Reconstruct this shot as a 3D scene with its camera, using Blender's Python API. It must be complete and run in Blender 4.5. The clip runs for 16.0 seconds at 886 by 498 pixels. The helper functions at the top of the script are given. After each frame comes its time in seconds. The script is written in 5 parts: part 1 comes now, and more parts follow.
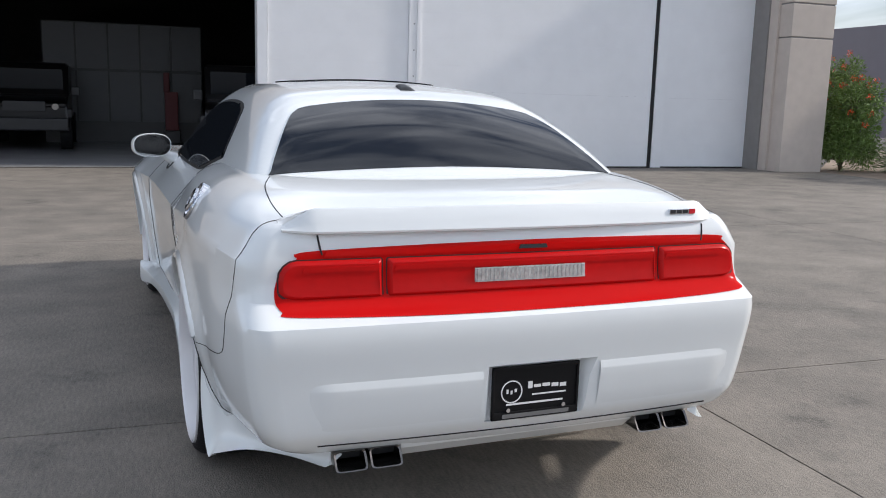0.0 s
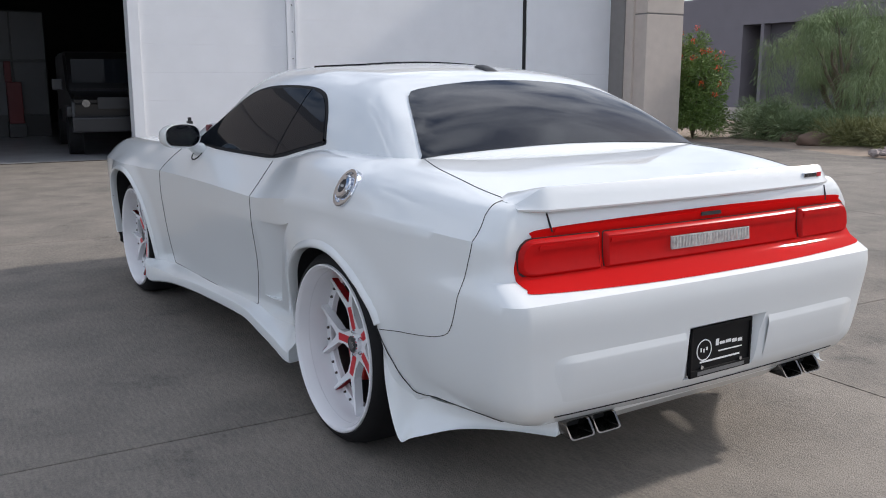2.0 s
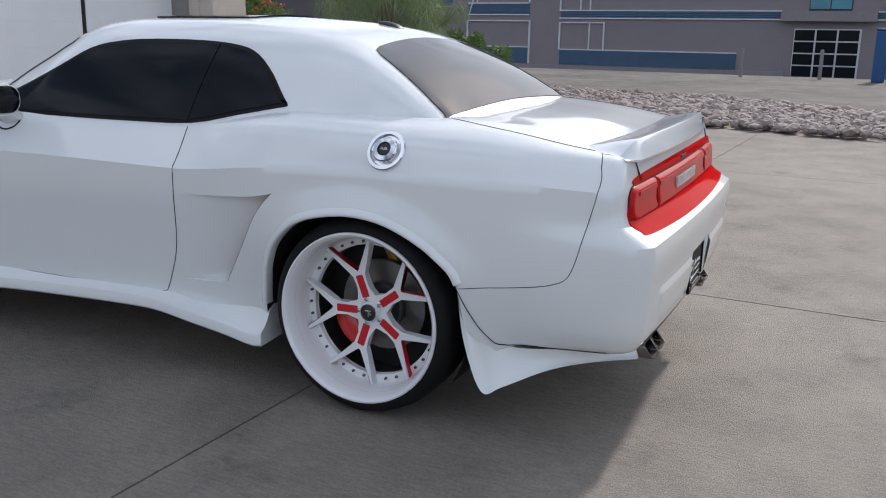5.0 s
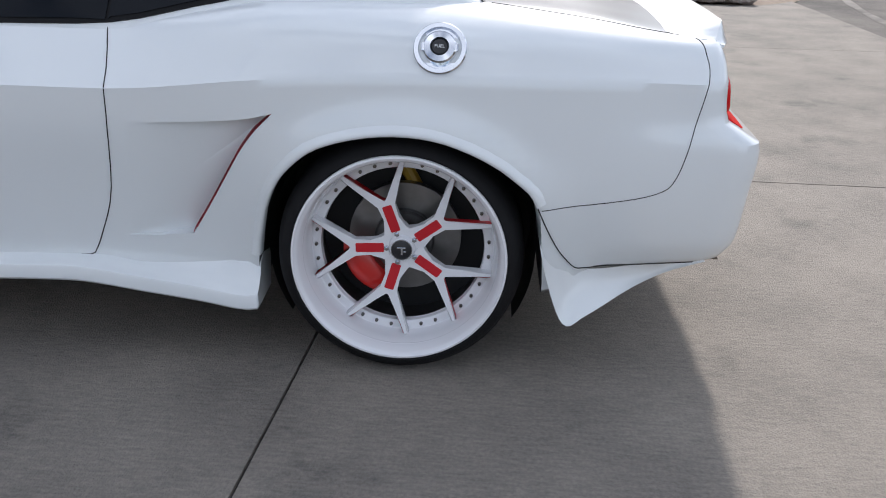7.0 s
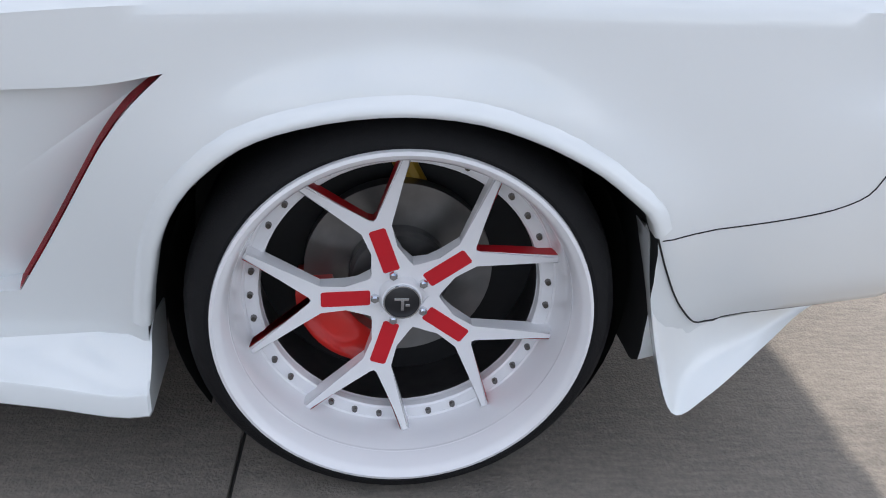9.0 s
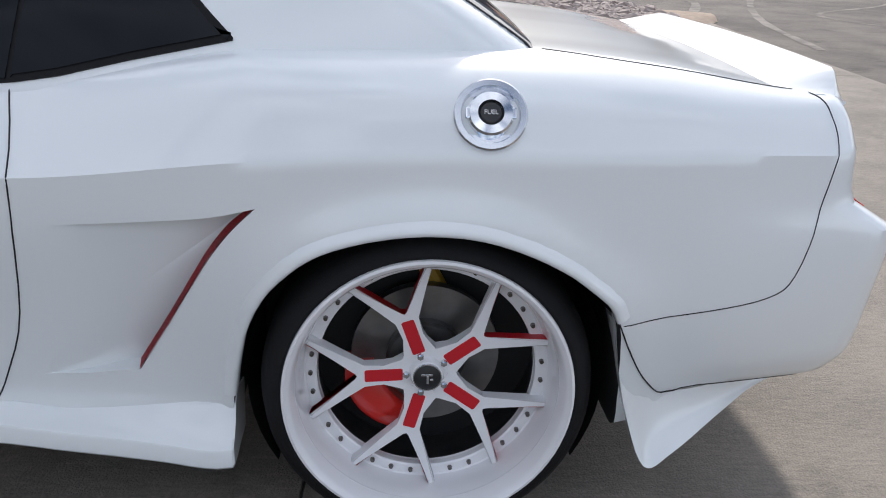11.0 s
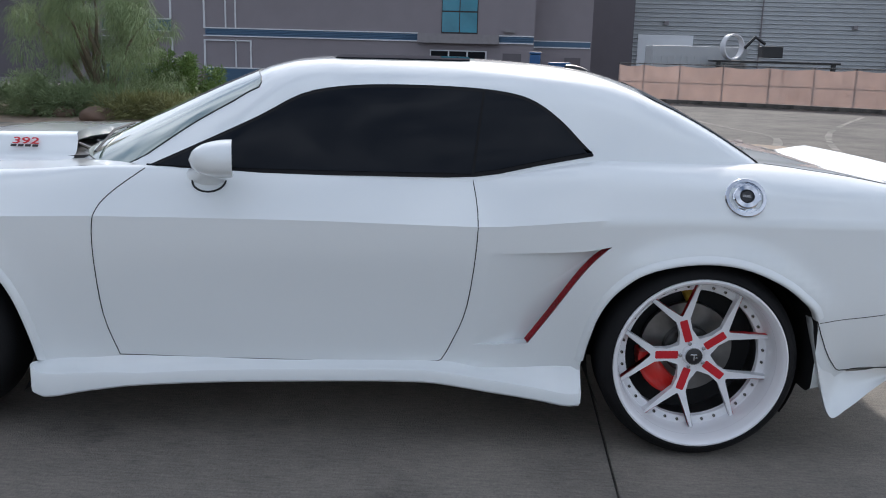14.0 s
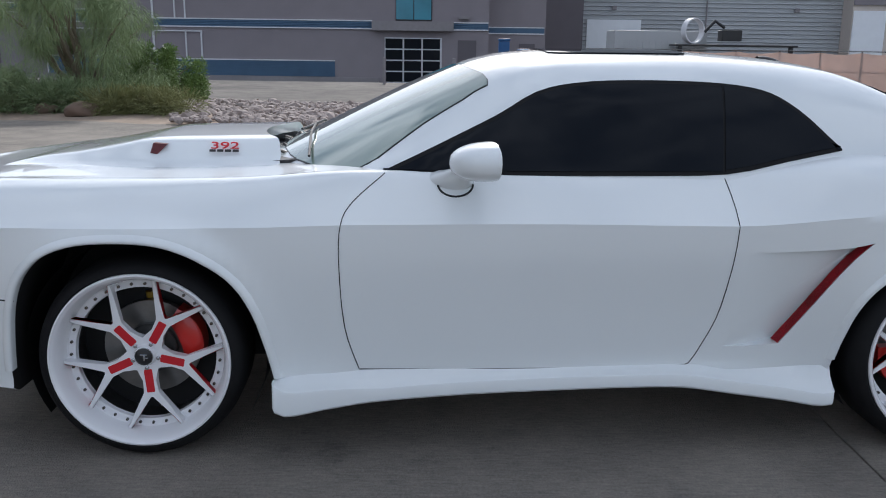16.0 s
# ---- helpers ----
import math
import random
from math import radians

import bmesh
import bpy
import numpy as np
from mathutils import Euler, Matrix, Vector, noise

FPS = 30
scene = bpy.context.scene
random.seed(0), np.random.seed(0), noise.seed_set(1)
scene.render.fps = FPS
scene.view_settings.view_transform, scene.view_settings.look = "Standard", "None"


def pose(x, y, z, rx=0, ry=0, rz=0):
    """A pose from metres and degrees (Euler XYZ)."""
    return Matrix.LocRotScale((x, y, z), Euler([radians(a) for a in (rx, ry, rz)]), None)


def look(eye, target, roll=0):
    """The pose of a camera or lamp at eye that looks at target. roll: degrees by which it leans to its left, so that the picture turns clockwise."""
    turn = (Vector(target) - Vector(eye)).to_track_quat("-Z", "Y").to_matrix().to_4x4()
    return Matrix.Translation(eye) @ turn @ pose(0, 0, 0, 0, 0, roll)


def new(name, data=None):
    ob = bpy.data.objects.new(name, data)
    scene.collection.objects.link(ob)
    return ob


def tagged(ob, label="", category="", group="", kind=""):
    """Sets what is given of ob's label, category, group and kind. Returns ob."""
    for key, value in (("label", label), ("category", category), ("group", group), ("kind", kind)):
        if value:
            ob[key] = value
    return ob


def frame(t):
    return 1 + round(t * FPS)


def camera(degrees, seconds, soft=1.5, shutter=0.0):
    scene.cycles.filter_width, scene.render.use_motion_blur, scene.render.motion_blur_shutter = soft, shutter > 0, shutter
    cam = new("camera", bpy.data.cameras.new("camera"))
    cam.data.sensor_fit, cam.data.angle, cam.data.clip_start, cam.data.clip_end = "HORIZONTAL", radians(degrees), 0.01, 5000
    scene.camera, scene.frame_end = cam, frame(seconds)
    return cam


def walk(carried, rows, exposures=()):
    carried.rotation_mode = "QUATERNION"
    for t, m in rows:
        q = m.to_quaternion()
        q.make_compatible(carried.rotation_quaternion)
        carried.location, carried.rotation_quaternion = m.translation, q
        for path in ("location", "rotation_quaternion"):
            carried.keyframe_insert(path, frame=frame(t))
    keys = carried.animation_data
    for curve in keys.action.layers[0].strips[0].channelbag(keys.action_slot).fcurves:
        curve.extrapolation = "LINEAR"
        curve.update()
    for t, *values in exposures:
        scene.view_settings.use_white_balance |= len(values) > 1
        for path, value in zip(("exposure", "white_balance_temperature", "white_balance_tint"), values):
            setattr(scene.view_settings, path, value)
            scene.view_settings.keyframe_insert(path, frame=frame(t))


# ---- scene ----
cam = camera(53.5, 16.0, soft=1.0)
PATH = [
    (0, (-1.101, -3.402, 1.386), (-0.453, -1.54, 1.048), 1.6),
    (0.5, (-1.336, -3.322, 1.371), (-0.586, -1.501, 1.016), 1.8),
    (1, (-1.638, -3.246, 1.357), (-0.785, -1.478, 0.971), 1.8),
    (1.5, (-1.915, -3.151, 1.34), (-0.985, -1.423, 0.957), 0.7),
    (2, (-2.19, -2.993, 1.371), (-1.201, -1.296, 0.996), 0.0),
    (2.5, (-2.506, -2.913, 1.379), (-1.409, -1.276, 1.04), 0.3),
    (3, (-2.784, -2.805, 1.381), (-1.603, -1.225, 1.052), -0.2),
    (3.5, (-3.052, -2.592, 1.378), (-1.762, -1.105, 1.023), -0.7),
    (4, (-3.311, -2.351, 1.371), (-1.861, -1.031, 0.978), 0.1),
    (4.2, (-3.434, -2.236, 1.399), (-1.92, -0.998, 0.98), 0.3),
    (6.3, (-3.524, -0.816, 1.357), (-1.667, -0.378, 0.756), 1.1),
    (6.5, (-3.47, -0.701, 1.359), (-1.619, -0.316, 0.708), 1.0),
    (7, (-3.329, -0.378, 1.366), (-1.477, -0.192, 0.633), 1.0),
    (7.5, (-3.034, -0.186, 1.327), (-1.196, -0.165, 0.538), 1.4),
    (8, (-2.637, -0.063, 1.256), (-0.832, -0.166, 0.4), 3.4),
    (8.2, (-2.476, -0.034, 1.193), (-0.683, -0.188, 0.319), 3.9),
    (10.3, (-2.107, 0.039, 1.169), (-0.368, 0.002, 0.183), 1.7),
    (10.5, (-2.283, 0.029, 1.228), (-0.484, 0.003, 0.354), 1.9),
    (11, (-2.639, -0.004, 1.346), (-0.762, -0.032, 0.656), 1.3),
    (11.5, (-2.981, 0.013, 1.366), (-1.08, -0.08, 0.751), 0.6),
    (12, (-3.336, 0.141, 1.364), (-1.424, -0.062, 0.812), 1.3),
    (12.5, (-3.675, 0.209, 1.403), (-1.749, 0.034, 0.892), 1.3),
    (13, (-3.908, 0.306, 1.397), (-1.967, 0.268, 0.916), 1.2),
    (13.5, (-4.056, 0.52, 1.416), (-2.105, 0.604, 0.983), 1.8),
    (14, (-4.09, 0.762, 1.445), (-2.137, 0.884, 1.027), 1.6),
    (14.5, (-4.076, 1.061, 1.475), (-2.128, 1.141, 1.028), 1.4),
    (15, (-4.066, 1.319, 1.466), (-2.114, 1.382, 1.032), 1.0),
    (15.5, (-4.083, 1.604, 1.472), (-2.126, 1.617, 1.059), 0.8),
    (16, (-3.999, 1.871, 1.455), (-2.048, 1.873, 1.012), 0.8),
]
walk(cam, [(t, look(eye, target, roll)) for t, eye, target, roll in PATH], exposures=[(0, 0.45, 6000, 11), (2, 0.4, 6000, 12), (4, 0.35, 5980, 12), (7, 0.62, 5960, 12), (8, 0.82, 6000, 12), (8.6, 0.95, 6050, 12), (10.4, 1.27, 6150, 12), (11, 0.62, 6080, 12), (12, 0.46, 5990, 12), (12.5, 0.5, 5950, 12), (13.5, 0.57, 5880, 11), (14, 0.45, 5850, 10), (16, 0.4, 5800, 10)])

# ---- world, sun and exposure ----
SUN_EL, SUN_AZ = 33.0, -6.0          # degrees; azimuth from +x towards +y
world = bpy.data.worlds.new("world")
scene.world = world
world.use_nodes = True
wn = world.node_tree.nodes
wl = world.node_tree.links
wbg = wn["Background"]
sky = wn.new("ShaderNodeTexSky")
sky.sky_type = "NISHITA"
sky.sun_disc = False
sky.sun_elevation = radians(SUN_EL)
sky.sun_rotation = radians(90 - SUN_AZ)
sky.dust_density = 2.0
# streaks of high cloud over the sky
wtc = wn.new("ShaderNodeTexCoord")
wmp = wn.new("ShaderNodeMapping")
wmp.inputs["Scale"].default_value = (1.6, 4.0, 5.0)
wmp.inputs["Rotation"].default_value = (0, 0, 0.5)
wno = wn.new("ShaderNodeTexNoise")
wno.inputs["Scale"].default_value = 1.7
wno.inputs["Detail"].default_value = 7
wno.inputs["Distortion"].default_value = 0.6
wrp = wn.new("ShaderNodeValToRGB")
wrp.color_ramp.elements[0].position = 0.36
wrp.color_ramp.elements[1].position = 0.66
wmx = wn.new("ShaderNodeMix")
wmx.data_type = "RGBA"
wmx.inputs["B"].default_value = (13.0, 13.2, 13.6, 1)
wl.new(wtc.outputs["Generated"], wmp.inputs["Vector"])
wl.new(wmp.outputs["Vector"], wno.inputs["Vector"])
wl.new(wno.outputs["Fac"], wrp.inputs["Fac"])
wl.new(wrp.outputs["Color"], wmx.inputs["Factor"])
wl.new(sky.outputs["Color"], wmx.inputs["A"])
wl.new(wmx.outputs["Result"], wbg.inputs["Color"])
wbg.inputs["Strength"].default_value = 0.075

sun = new("sun", bpy.data.lights.new("sun", "SUN"))
sun.data.energy = 2.6
sun.data.angle = radians(3.5)
sun.data.color = (1.0, 0.90, 0.77)
_d = Vector((math.cos(radians(SUN_EL)) * math.cos(radians(SUN_AZ)), math.cos(radians(SUN_EL)) * math.sin(radians(SUN_AZ)), math.sin(radians(SUN_EL))))
sun.matrix_world = look(_d * 60, (0, 0, 0))


# ---- materials ----
def mat(name, color, rough=0.5, metal=0.0, vary=0.12, scale=6.0, bump=0.0, bscale=60.0, coat=0.0, spec=0.5, color2=None, trans=0.0, random_piece=0.0, big=0.8, streak=0.0, sharp=1.0):
    """Procedural surface: base colour with coarse and fine variation, roughness variation, fine relief."""
    m = bpy.data.materials.new(name)
    m.use_nodes = True
    n, l = m.node_tree.nodes, m.node_tree.links
    b = n["Principled BSDF"]
    b.inputs["Roughness"].default_value = rough
    b.inputs["Metallic"].default_value = metal
    b.inputs["Coat Weight"].default_value = coat
    b.inputs["Coat Roughness"].default_value = 0.04
    b.inputs["Specular IOR Level"].default_value = spec
    b.inputs["Transmission Weight"].default_value = trans
    tc = n.new("ShaderNodeTexCoord")
    if vary or color2:
        n1 = n.new("ShaderNodeTexNoise")
        n1.inputs["Scale"].default_value = scale
        n1.inputs["Detail"].default_value = 8
        n2 = n.new("ShaderNodeTexNoise")
        n2.inputs["Scale"].default_value = scale * 0.13 * big
        n2.inputs["Detail"].default_value = 3
        l.new(tc.outputs["Object"], n1.inputs["Vector"])
        l.new(tc.outputs["Object"], n2.inputs["Vector"])
        ad = n.new("ShaderNodeMath")
        ad.operation = "ADD"
        l.new(n1.outputs["Fac"], ad.inputs[0])
        l.new(n2.outputs["Fac"], ad.inputs[1])
        fac = ad.outputs[0]
        if random_piece:
            oi = n.new("ShaderNodeObjectInfo")
            gi = n.new("ShaderNodeNewGeometry")
            a2 = n.new("ShaderNodeMath")
            a2.operation = "ADD"
            l.new(oi.outputs["Random"], a2.inputs[0])
            l.new(gi.outputs["Random Per Island"], a2.inputs[1])
            mu = n.new("ShaderNodeMath")
            mu.operation = "MULTIPLY_ADD"
            mu.inputs[1].default_value = random_piece
            l.new(a2.outputs[0], mu.inputs[0])
            l.new(fac, mu.inputs[2])
            fac = mu.outputs[0]
        if streak:
            mp = n.new("ShaderNodeMapping")
            mp.inputs["Scale"].default_value = (75, 14, 10)
            n3 = n.new("ShaderNodeTexNoise")
            n3.inputs["Scale"].default_value = 1.0
            n3.inputs["Detail"].default_value = 4
            l.new(tc.outputs["Object"], mp.inputs["Vector"])
            l.new(mp.outputs["Vector"], n3.inputs["Vector"])
            n4 = n.new("ShaderNodeTexNoise")
            n4.inputs["Scale"].default_value = 85.0
            n4.inputs["Detail"].default_value = 5
            l.new(tc.outputs["Object"], n4.inputs["Vector"])
            a3 = n.new("ShaderNodeMath")
            a3.operation = "ADD"
            l.new(n3.outputs["Fac"], a3.inputs[0])
            l.new(n4.outputs["Fac"], a3.inputs[1])
            a4 = n.new("ShaderNodeMath")
            a4.operation = "SUBTRACT"
            a4.inputs[1].default_value = 1.0
            l.new(a3.outputs[0], a4.inputs[0])
            a5 = n.new("ShaderNodeMath")
            a5.operation = "MULTIPLY_ADD"
            a5.inputs[1].default_value = streak
            l.new(a4.outputs[0], a5.inputs[0])
            l.new(fac, a5.inputs[2])
            n5 = n.new("ShaderNodeTexNoise")
            n5.inputs["Scale"].default_value = 1.6
            n5.inputs["Detail"].default_value = 7
            n5.inputs["Roughness"].default_value = 0.68
            l.new(tc.outputs["Object"], n5.inputs["Vector"])
            st = n.new("ShaderNodeMapRange")
            st.inputs["From Min"].default_value = 0.57
            st.inputs["From Max"].default_value = 0.75
            st.inputs["To Max"].default_value = -0.55
            l.new(n5.outputs["Fac"], st.inputs["Value"])
            a6 = n.new("ShaderNodeMath")
            a6.operation = "ADD"
            l.new(a5.outputs[0], a6.inputs[0])
            l.new(st.outputs["Result"], a6.inputs[1])
            fac = a6.outputs[0]
        mr = n.new("ShaderNodeMapRange")
        mr.inputs["From Min"].default_value = 1.0 - 0.4 / sharp
        mr.inputs["From Max"].default_value = 1.0 + 0.4 / sharp + random_piece
        l.new(fac, mr.inputs["Value"])
        mx = n.new("ShaderNodeMix")
        mx.data_type = "RGBA"
        lo = color2 if color2 else tuple(c * (1 - vary) for c in color)
        hi = color if color2 else tuple(min(1, c * (1 + vary)) for c in color)
        mx.inputs["A"].default_value = (*lo, 1)
        mx.inputs["B"].default_value = (*hi, 1)
        l.new(mr.outputs["Result"], mx.inputs["Factor"])
        l.new(mx.outputs["Result"], b.inputs["Base Color"])
    else:
        b.inputs["Base Color"].default_value = (*color, 1)
    if bump:
        nb = n.new("ShaderNodeTexNoise")
        nb.inputs["Scale"].default_value = bscale
        nb.inputs["Detail"].default_value = 6
        l.new(tc.outputs["Object"], nb.inputs["Vector"])
        bp = n.new("ShaderNodeBump")
        bp.inputs["Strength"].default_value = bump
        bp.inputs["Distance"].default_value = 0.01
        l.new(nb.outputs["Fac"], bp.inputs["Height"])
        l.new(bp.outputs["Normal"], b.inputs["Normal"])
    return m


PAINT = mat("white_paint", (0.786, 0.815, 0.822), 0.28, vary=0.012, scale=3, coat=1.0)
GAP = mat("black_gap", (0.012, 0.012, 0.013), 0.7, vary=0)
BLACK = mat("black_plastic", (0.018, 0.018, 0.02), 0.4, vary=0.2, scale=40)
TINT = mat("tinted_glass", (0.012, 0.014, 0.018), 0.02, vary=0, spec=0.08)
REAR_GLASS = mat("rear_glass", (0.012, 0.014, 0.018), 0.03, vary=0, spec=0.5)
SEAL = mat("rubber_seal", (0.006, 0.006, 0.007), 0.55, vary=0, spec=0.2)
# opaque pale base under the green stands for reflected sky and the dash
SCREEN = mat("windshield_glass", (0.20, 0.265, 0.225), 0.03, vary=0.35, scale=1.2, spec=1.0, coat=1.0)
RED_PAINT = mat("red_panel", (0.54, 0.006, 0.005), 0.35, vary=0.04, spec=0.0, coat=0.18)
RED_LENS = mat("red_lens", (0.50, 0.007, 0.007), 0.22, vary=0.08, scale=30, spec=0.15)
CLEAR_LENS = mat("clear_lens", (0.62, 0.62, 0.60), 0.15, metal=0.3, vary=0.5, scale=60, coat=1.0)
CHROME = mat("chrome", (0.72, 0.74, 0.78), 0.08, metal=1.0, vary=0.03)
STEEL = mat("dark_steel", (0.19, 0.18, 0.17), 0.24, metal=1.0, vary=0.3, scale=20)
RUBBER = mat("tyre_rubber", (0.008, 0.008, 0.009), 0.7, vary=0.3, scale=20, bump=0.2, bscale=300, spec=0.25)
RIM_WHITE = mat("rim_white", (0.80, 0.80, 0.82), 0.22, vary=0.02, coat=0.6)
BRIGHT_RED = mat("red_insert", (0.55, 0.012, 0.022), 0.35, vary=0.05)
RED_MESH = mat("red_mesh", (0.50, 0.010, 0.026), 0.45, vary=0.5, scale=120, bump=0.9, bscale=220)
DISC = mat("disc_steel", (0.22, 0.215, 0.21), 0.34, metal=0.9, vary=0.2, scale=25)
VENT = mat("vent_mesh", (0.13, 0.028, 0.032), 0.6, vary=0.4, scale=90, bump=0.8, bscale=200)
IRON = mat("brake_iron", (0.12, 0.117, 0.115), 0.45, metal=0.8, vary=0.3, scale=25)
WHITE_INK = mat("white_ink", (0.8, 0.8, 0.8), 0.5, vary=0)
MIRROR = mat("mirror_glass", (0.8, 0.8, 0.8), 0.02, metal=1.0, vary=0)


# ---- building helpers ----
def thing(name, label, category, group="", kind="", m=None):
    ob = tagged(new(name), label, category, group, kind)
    if m is not None:
        ob.matrix_world = m
    return ob


def finish(bm, smooth=None):
    bmesh.ops.recalc_face_normals(bm, faces=bm.faces)
    me = bpy.data.meshes.new("mesh")
    bm.to_mesh(me)
    bm.free()
    if smooth is not None:
        me.shade_smooth()
        me.set_sharp_from_angle(angle=radians(smooth))
    return me


def part(name, bm, material, parent=None, label="", smooth=None, category="", kind="", group=""):
    me = bm if isinstance(bm, bpy.types.Mesh) else finish(bm, smooth)
    if material is not None and not me.materials:
        me.materials.append(material)
    ob = new(name, me)
    ob.parent = parent
    return tagged(ob, label, category, group, kind)


def box(bm, a, b, bevel=0.0):
    """A box between two corners, with bevelled edges."""
    a, b = Vector(a), Vector(b)
    vs = bmesh.ops.create_cube(bm, size=1.0, matrix=Matrix.Translation((a + b) / 2) @ Matrix.Diagonal((*[abs(v) for v in (b - a)], 1)))["verts"]
    if bevel:
        es = list({e for v in vs for e in v.link_edges})
        bmesh.ops.bevel(bm, geom=es, offset=bevel, segments=2, affect="EDGES", profile=0.6)
    return bm


def boxes(*items, bevel=0.0):
    bm = bmesh.new()
    for a, b in items:
        box(bm, a, b, bevel)
    return bm


def cylinder(bm, a, b, r, r2=None, n=20, caps=True):
    a, b = Vector(a), Vector(b)
    m = Matrix.Translation((a + b) / 2) @ (b - a).to_track_quat("Z", "Y").to_matrix().to_4x4()
    bmesh.ops.create_cone(bm, cap_ends=caps, segments=n, radius1=r, radius2=r if r2 is None else r2, depth=(b - a).length, matrix=m)
    return bm


def prism(bm, outline, axis, lo, hi):
    """A solid from an outline in the two other axes, between lo and hi along axis (0, 1 or 2)."""
    def at(p, v):
        q = list(p)
        q.insert(axis, v)
        return q
    a = [bm.verts.new(at(p, lo)) for p in outline]
    b = [bm.verts.new(at(p, hi)) for p in outline]
    bm.faces.new(a)
    bm.faces.new(b[::-1])
    for i in range(len(a)):
        j = (i + 1) % len(a)
        bm.faces.new((a[i], b[i], b[j], a[j]))
    return bm


def lathe(bm, profile, n=48, axis_x=True, closed=False):
    """Turns a profile of (along x, radius) round the x axis."""
    rings = []
    for i in range(n):
        t = 2 * math.pi * i / n
        rings.append([bm.verts.new((x, r * math.cos(t), r * math.sin(t))) for x, r in profile])
    k = len(profile)
    for i in range(n):
        j = (i + 1) % n
        for q in range(k if closed else k - 1):
            w = (q + 1) % k
            bm.faces.new((rings[i][q], rings[i][w], rings[j][w], rings[j][q]))
    return bm


def grid_faces(bm, rows, close=False):
    vs = [[bm.verts.new(p) for p in row] for row in rows]
    for i in range(len(vs) - 1):
        for j in range(len(vs[0]) - (0 if close else 1)):
            k = (j + 1) % len(vs[0])
            bm.faces.new((vs[i][j], vs[i + 1][j], vs[i + 1][k], vs[i][k]))
    return vs


def tube(bm, points, r, n=6):
    """A thin round bar along points."""
    pts = [Vector(p) for p in points]
    rings = []
    for i, p in enumerate(pts):
        d = (pts[min(i + 1, len(pts) - 1)] - pts[max(i - 1, 0)]).normalized()
        q = d.to_track_quat("Z", "Y")
        rr = r[i] if isinstance(r, (list, tuple)) else r
        rings.append([p + q @ Vector((rr * math.cos(2 * math.pi * k / n), rr * math.sin(2 * math.pi * k / n), 0)) for k in range(n)])
    vs = grid_faces(bm, rings, close=True)
    bm.faces.new(vs[0])
    bm.faces.new(vs[-1][::-1])
    return bm


def smooth_curve(keys):
    """A monotone cubic through (position, value) keys."""
    x = np.array([k[0] for k in keys], float)
    v = np.array([k[1] for k in keys], float)
    h = np.diff(x)
    d = np.diff(v) / h
    m = np.zeros(len(x))
    m[0], m[-1] = d[0], d[-1]
    for i in range(1, len(x) - 1):
        if d[i - 1] * d[i] > 0:
            w1, w2 = 2 * h[i] + h[i - 1], h[i] + 2 * h[i - 1]
            m[i] = (w1 + w2) / (w1 / d[i - 1] + w2 / d[i])

    def f(t):
        t = np.clip(t, x[0], x[-1])
        i = np.clip(np.searchsorted(x, t) - 1, 0, len(h) - 1)
        s = (t - x[i]) / h[i]
        return ((1 + 2 * s) * (1 - s) ** 2 * v[i] + s * (1 - s) ** 2 * h[i] * m[i] + s * s * (3 - 2 * s) * v[i + 1] + s * s * (s - 1) * h[i] * m[i + 1])
    return f


def rounded(points, n=6, closed=True):
    """A smooth closed or open line through a few points (Catmull-Rom)."""
    out = []
    k = len(points)
    for i in range(k if closed else k - 1):
        p = [np.array(points[(i + o) % k] if closed else points[min(max(i + o, 0), k - 1)], float) for o in (-1, 0, 1, 2)]
        for s in np.arange(n) / n:
            out.append(tuple(0.5 * (2 * p[1] + (p[2] - p[0]) * s + (2 * p[0] - 5 * p[1] + 4 * p[2] - p[3]) * s**2 + (3 * p[1] - p[0] - 3 * p[2] + p[3]) * s**3)))
    if not closed:
        out.append(tuple(points[-1]))
    return out


def lettering(text, size, m, material, parent, name, label="", depth=0.0015, bold=0.0):
    cu = bpy.data.curves.new("text", "FONT")
    cu.body, cu.size, cu.extrude, cu.align_x, cu.align_y, cu.offset = text, size, depth, "CENTER", "CENTER", bold
    tmp = bpy.data.objects.new("text", cu)
    me = bpy.data.meshes.new_from_object(tmp)
    bpy.data.objects.remove(tmp)
    me.transform(m)
    return part(name, me, material, parent, label)

# ---- ground ----
CONCRETE = mat("concrete", (0.275, 0.244, 0.208), 0.85, vary=0.22, scale=2.2, bump=0.6, bscale=150, color2=(0.105, 0.096, 0.085), random_piece=0.10, streak=0.85)
ASPHALT = mat("asphalt", (0.140, 0.124, 0.108), 0.9, vary=0.3, scale=1.3, bump=0.5, bscale=60, color2=(0.038, 0.034, 0.031), big=1.6, streak=0.9, sharp=1.3)
JOINT = mat("joint_filler", (0.05, 0.048, 0.045), 0.9, vary=0.2)
DIRT = mat("dirt", (0.30, 0.235, 0.18), 0.95, vary=0.3, scale=9, bump=0.6, bscale=40)
ROCK = mat("rock", (0.34, 0.285, 0.26), 0.85, scale=7, bump=0.5, bscale=30, color2=(0.085, 0.065, 0.06), random_piece=0.6)

bm = bmesh.new()
LINES = [-1200, -500, -200, -80, -30, 0, 20, 36, 50, 74, 90, 200, 500, 1200]
grid_faces(bm, [[(x, y, -0.03 - 1.47 * min(max((x - 36) / 38, 0), 1)) for y in LINES] for x in LINES])
ground = part("ground", bm, ASPHALT, None, "weathered grey asphalt lot stained and dusty", category="ground", kind="structure")

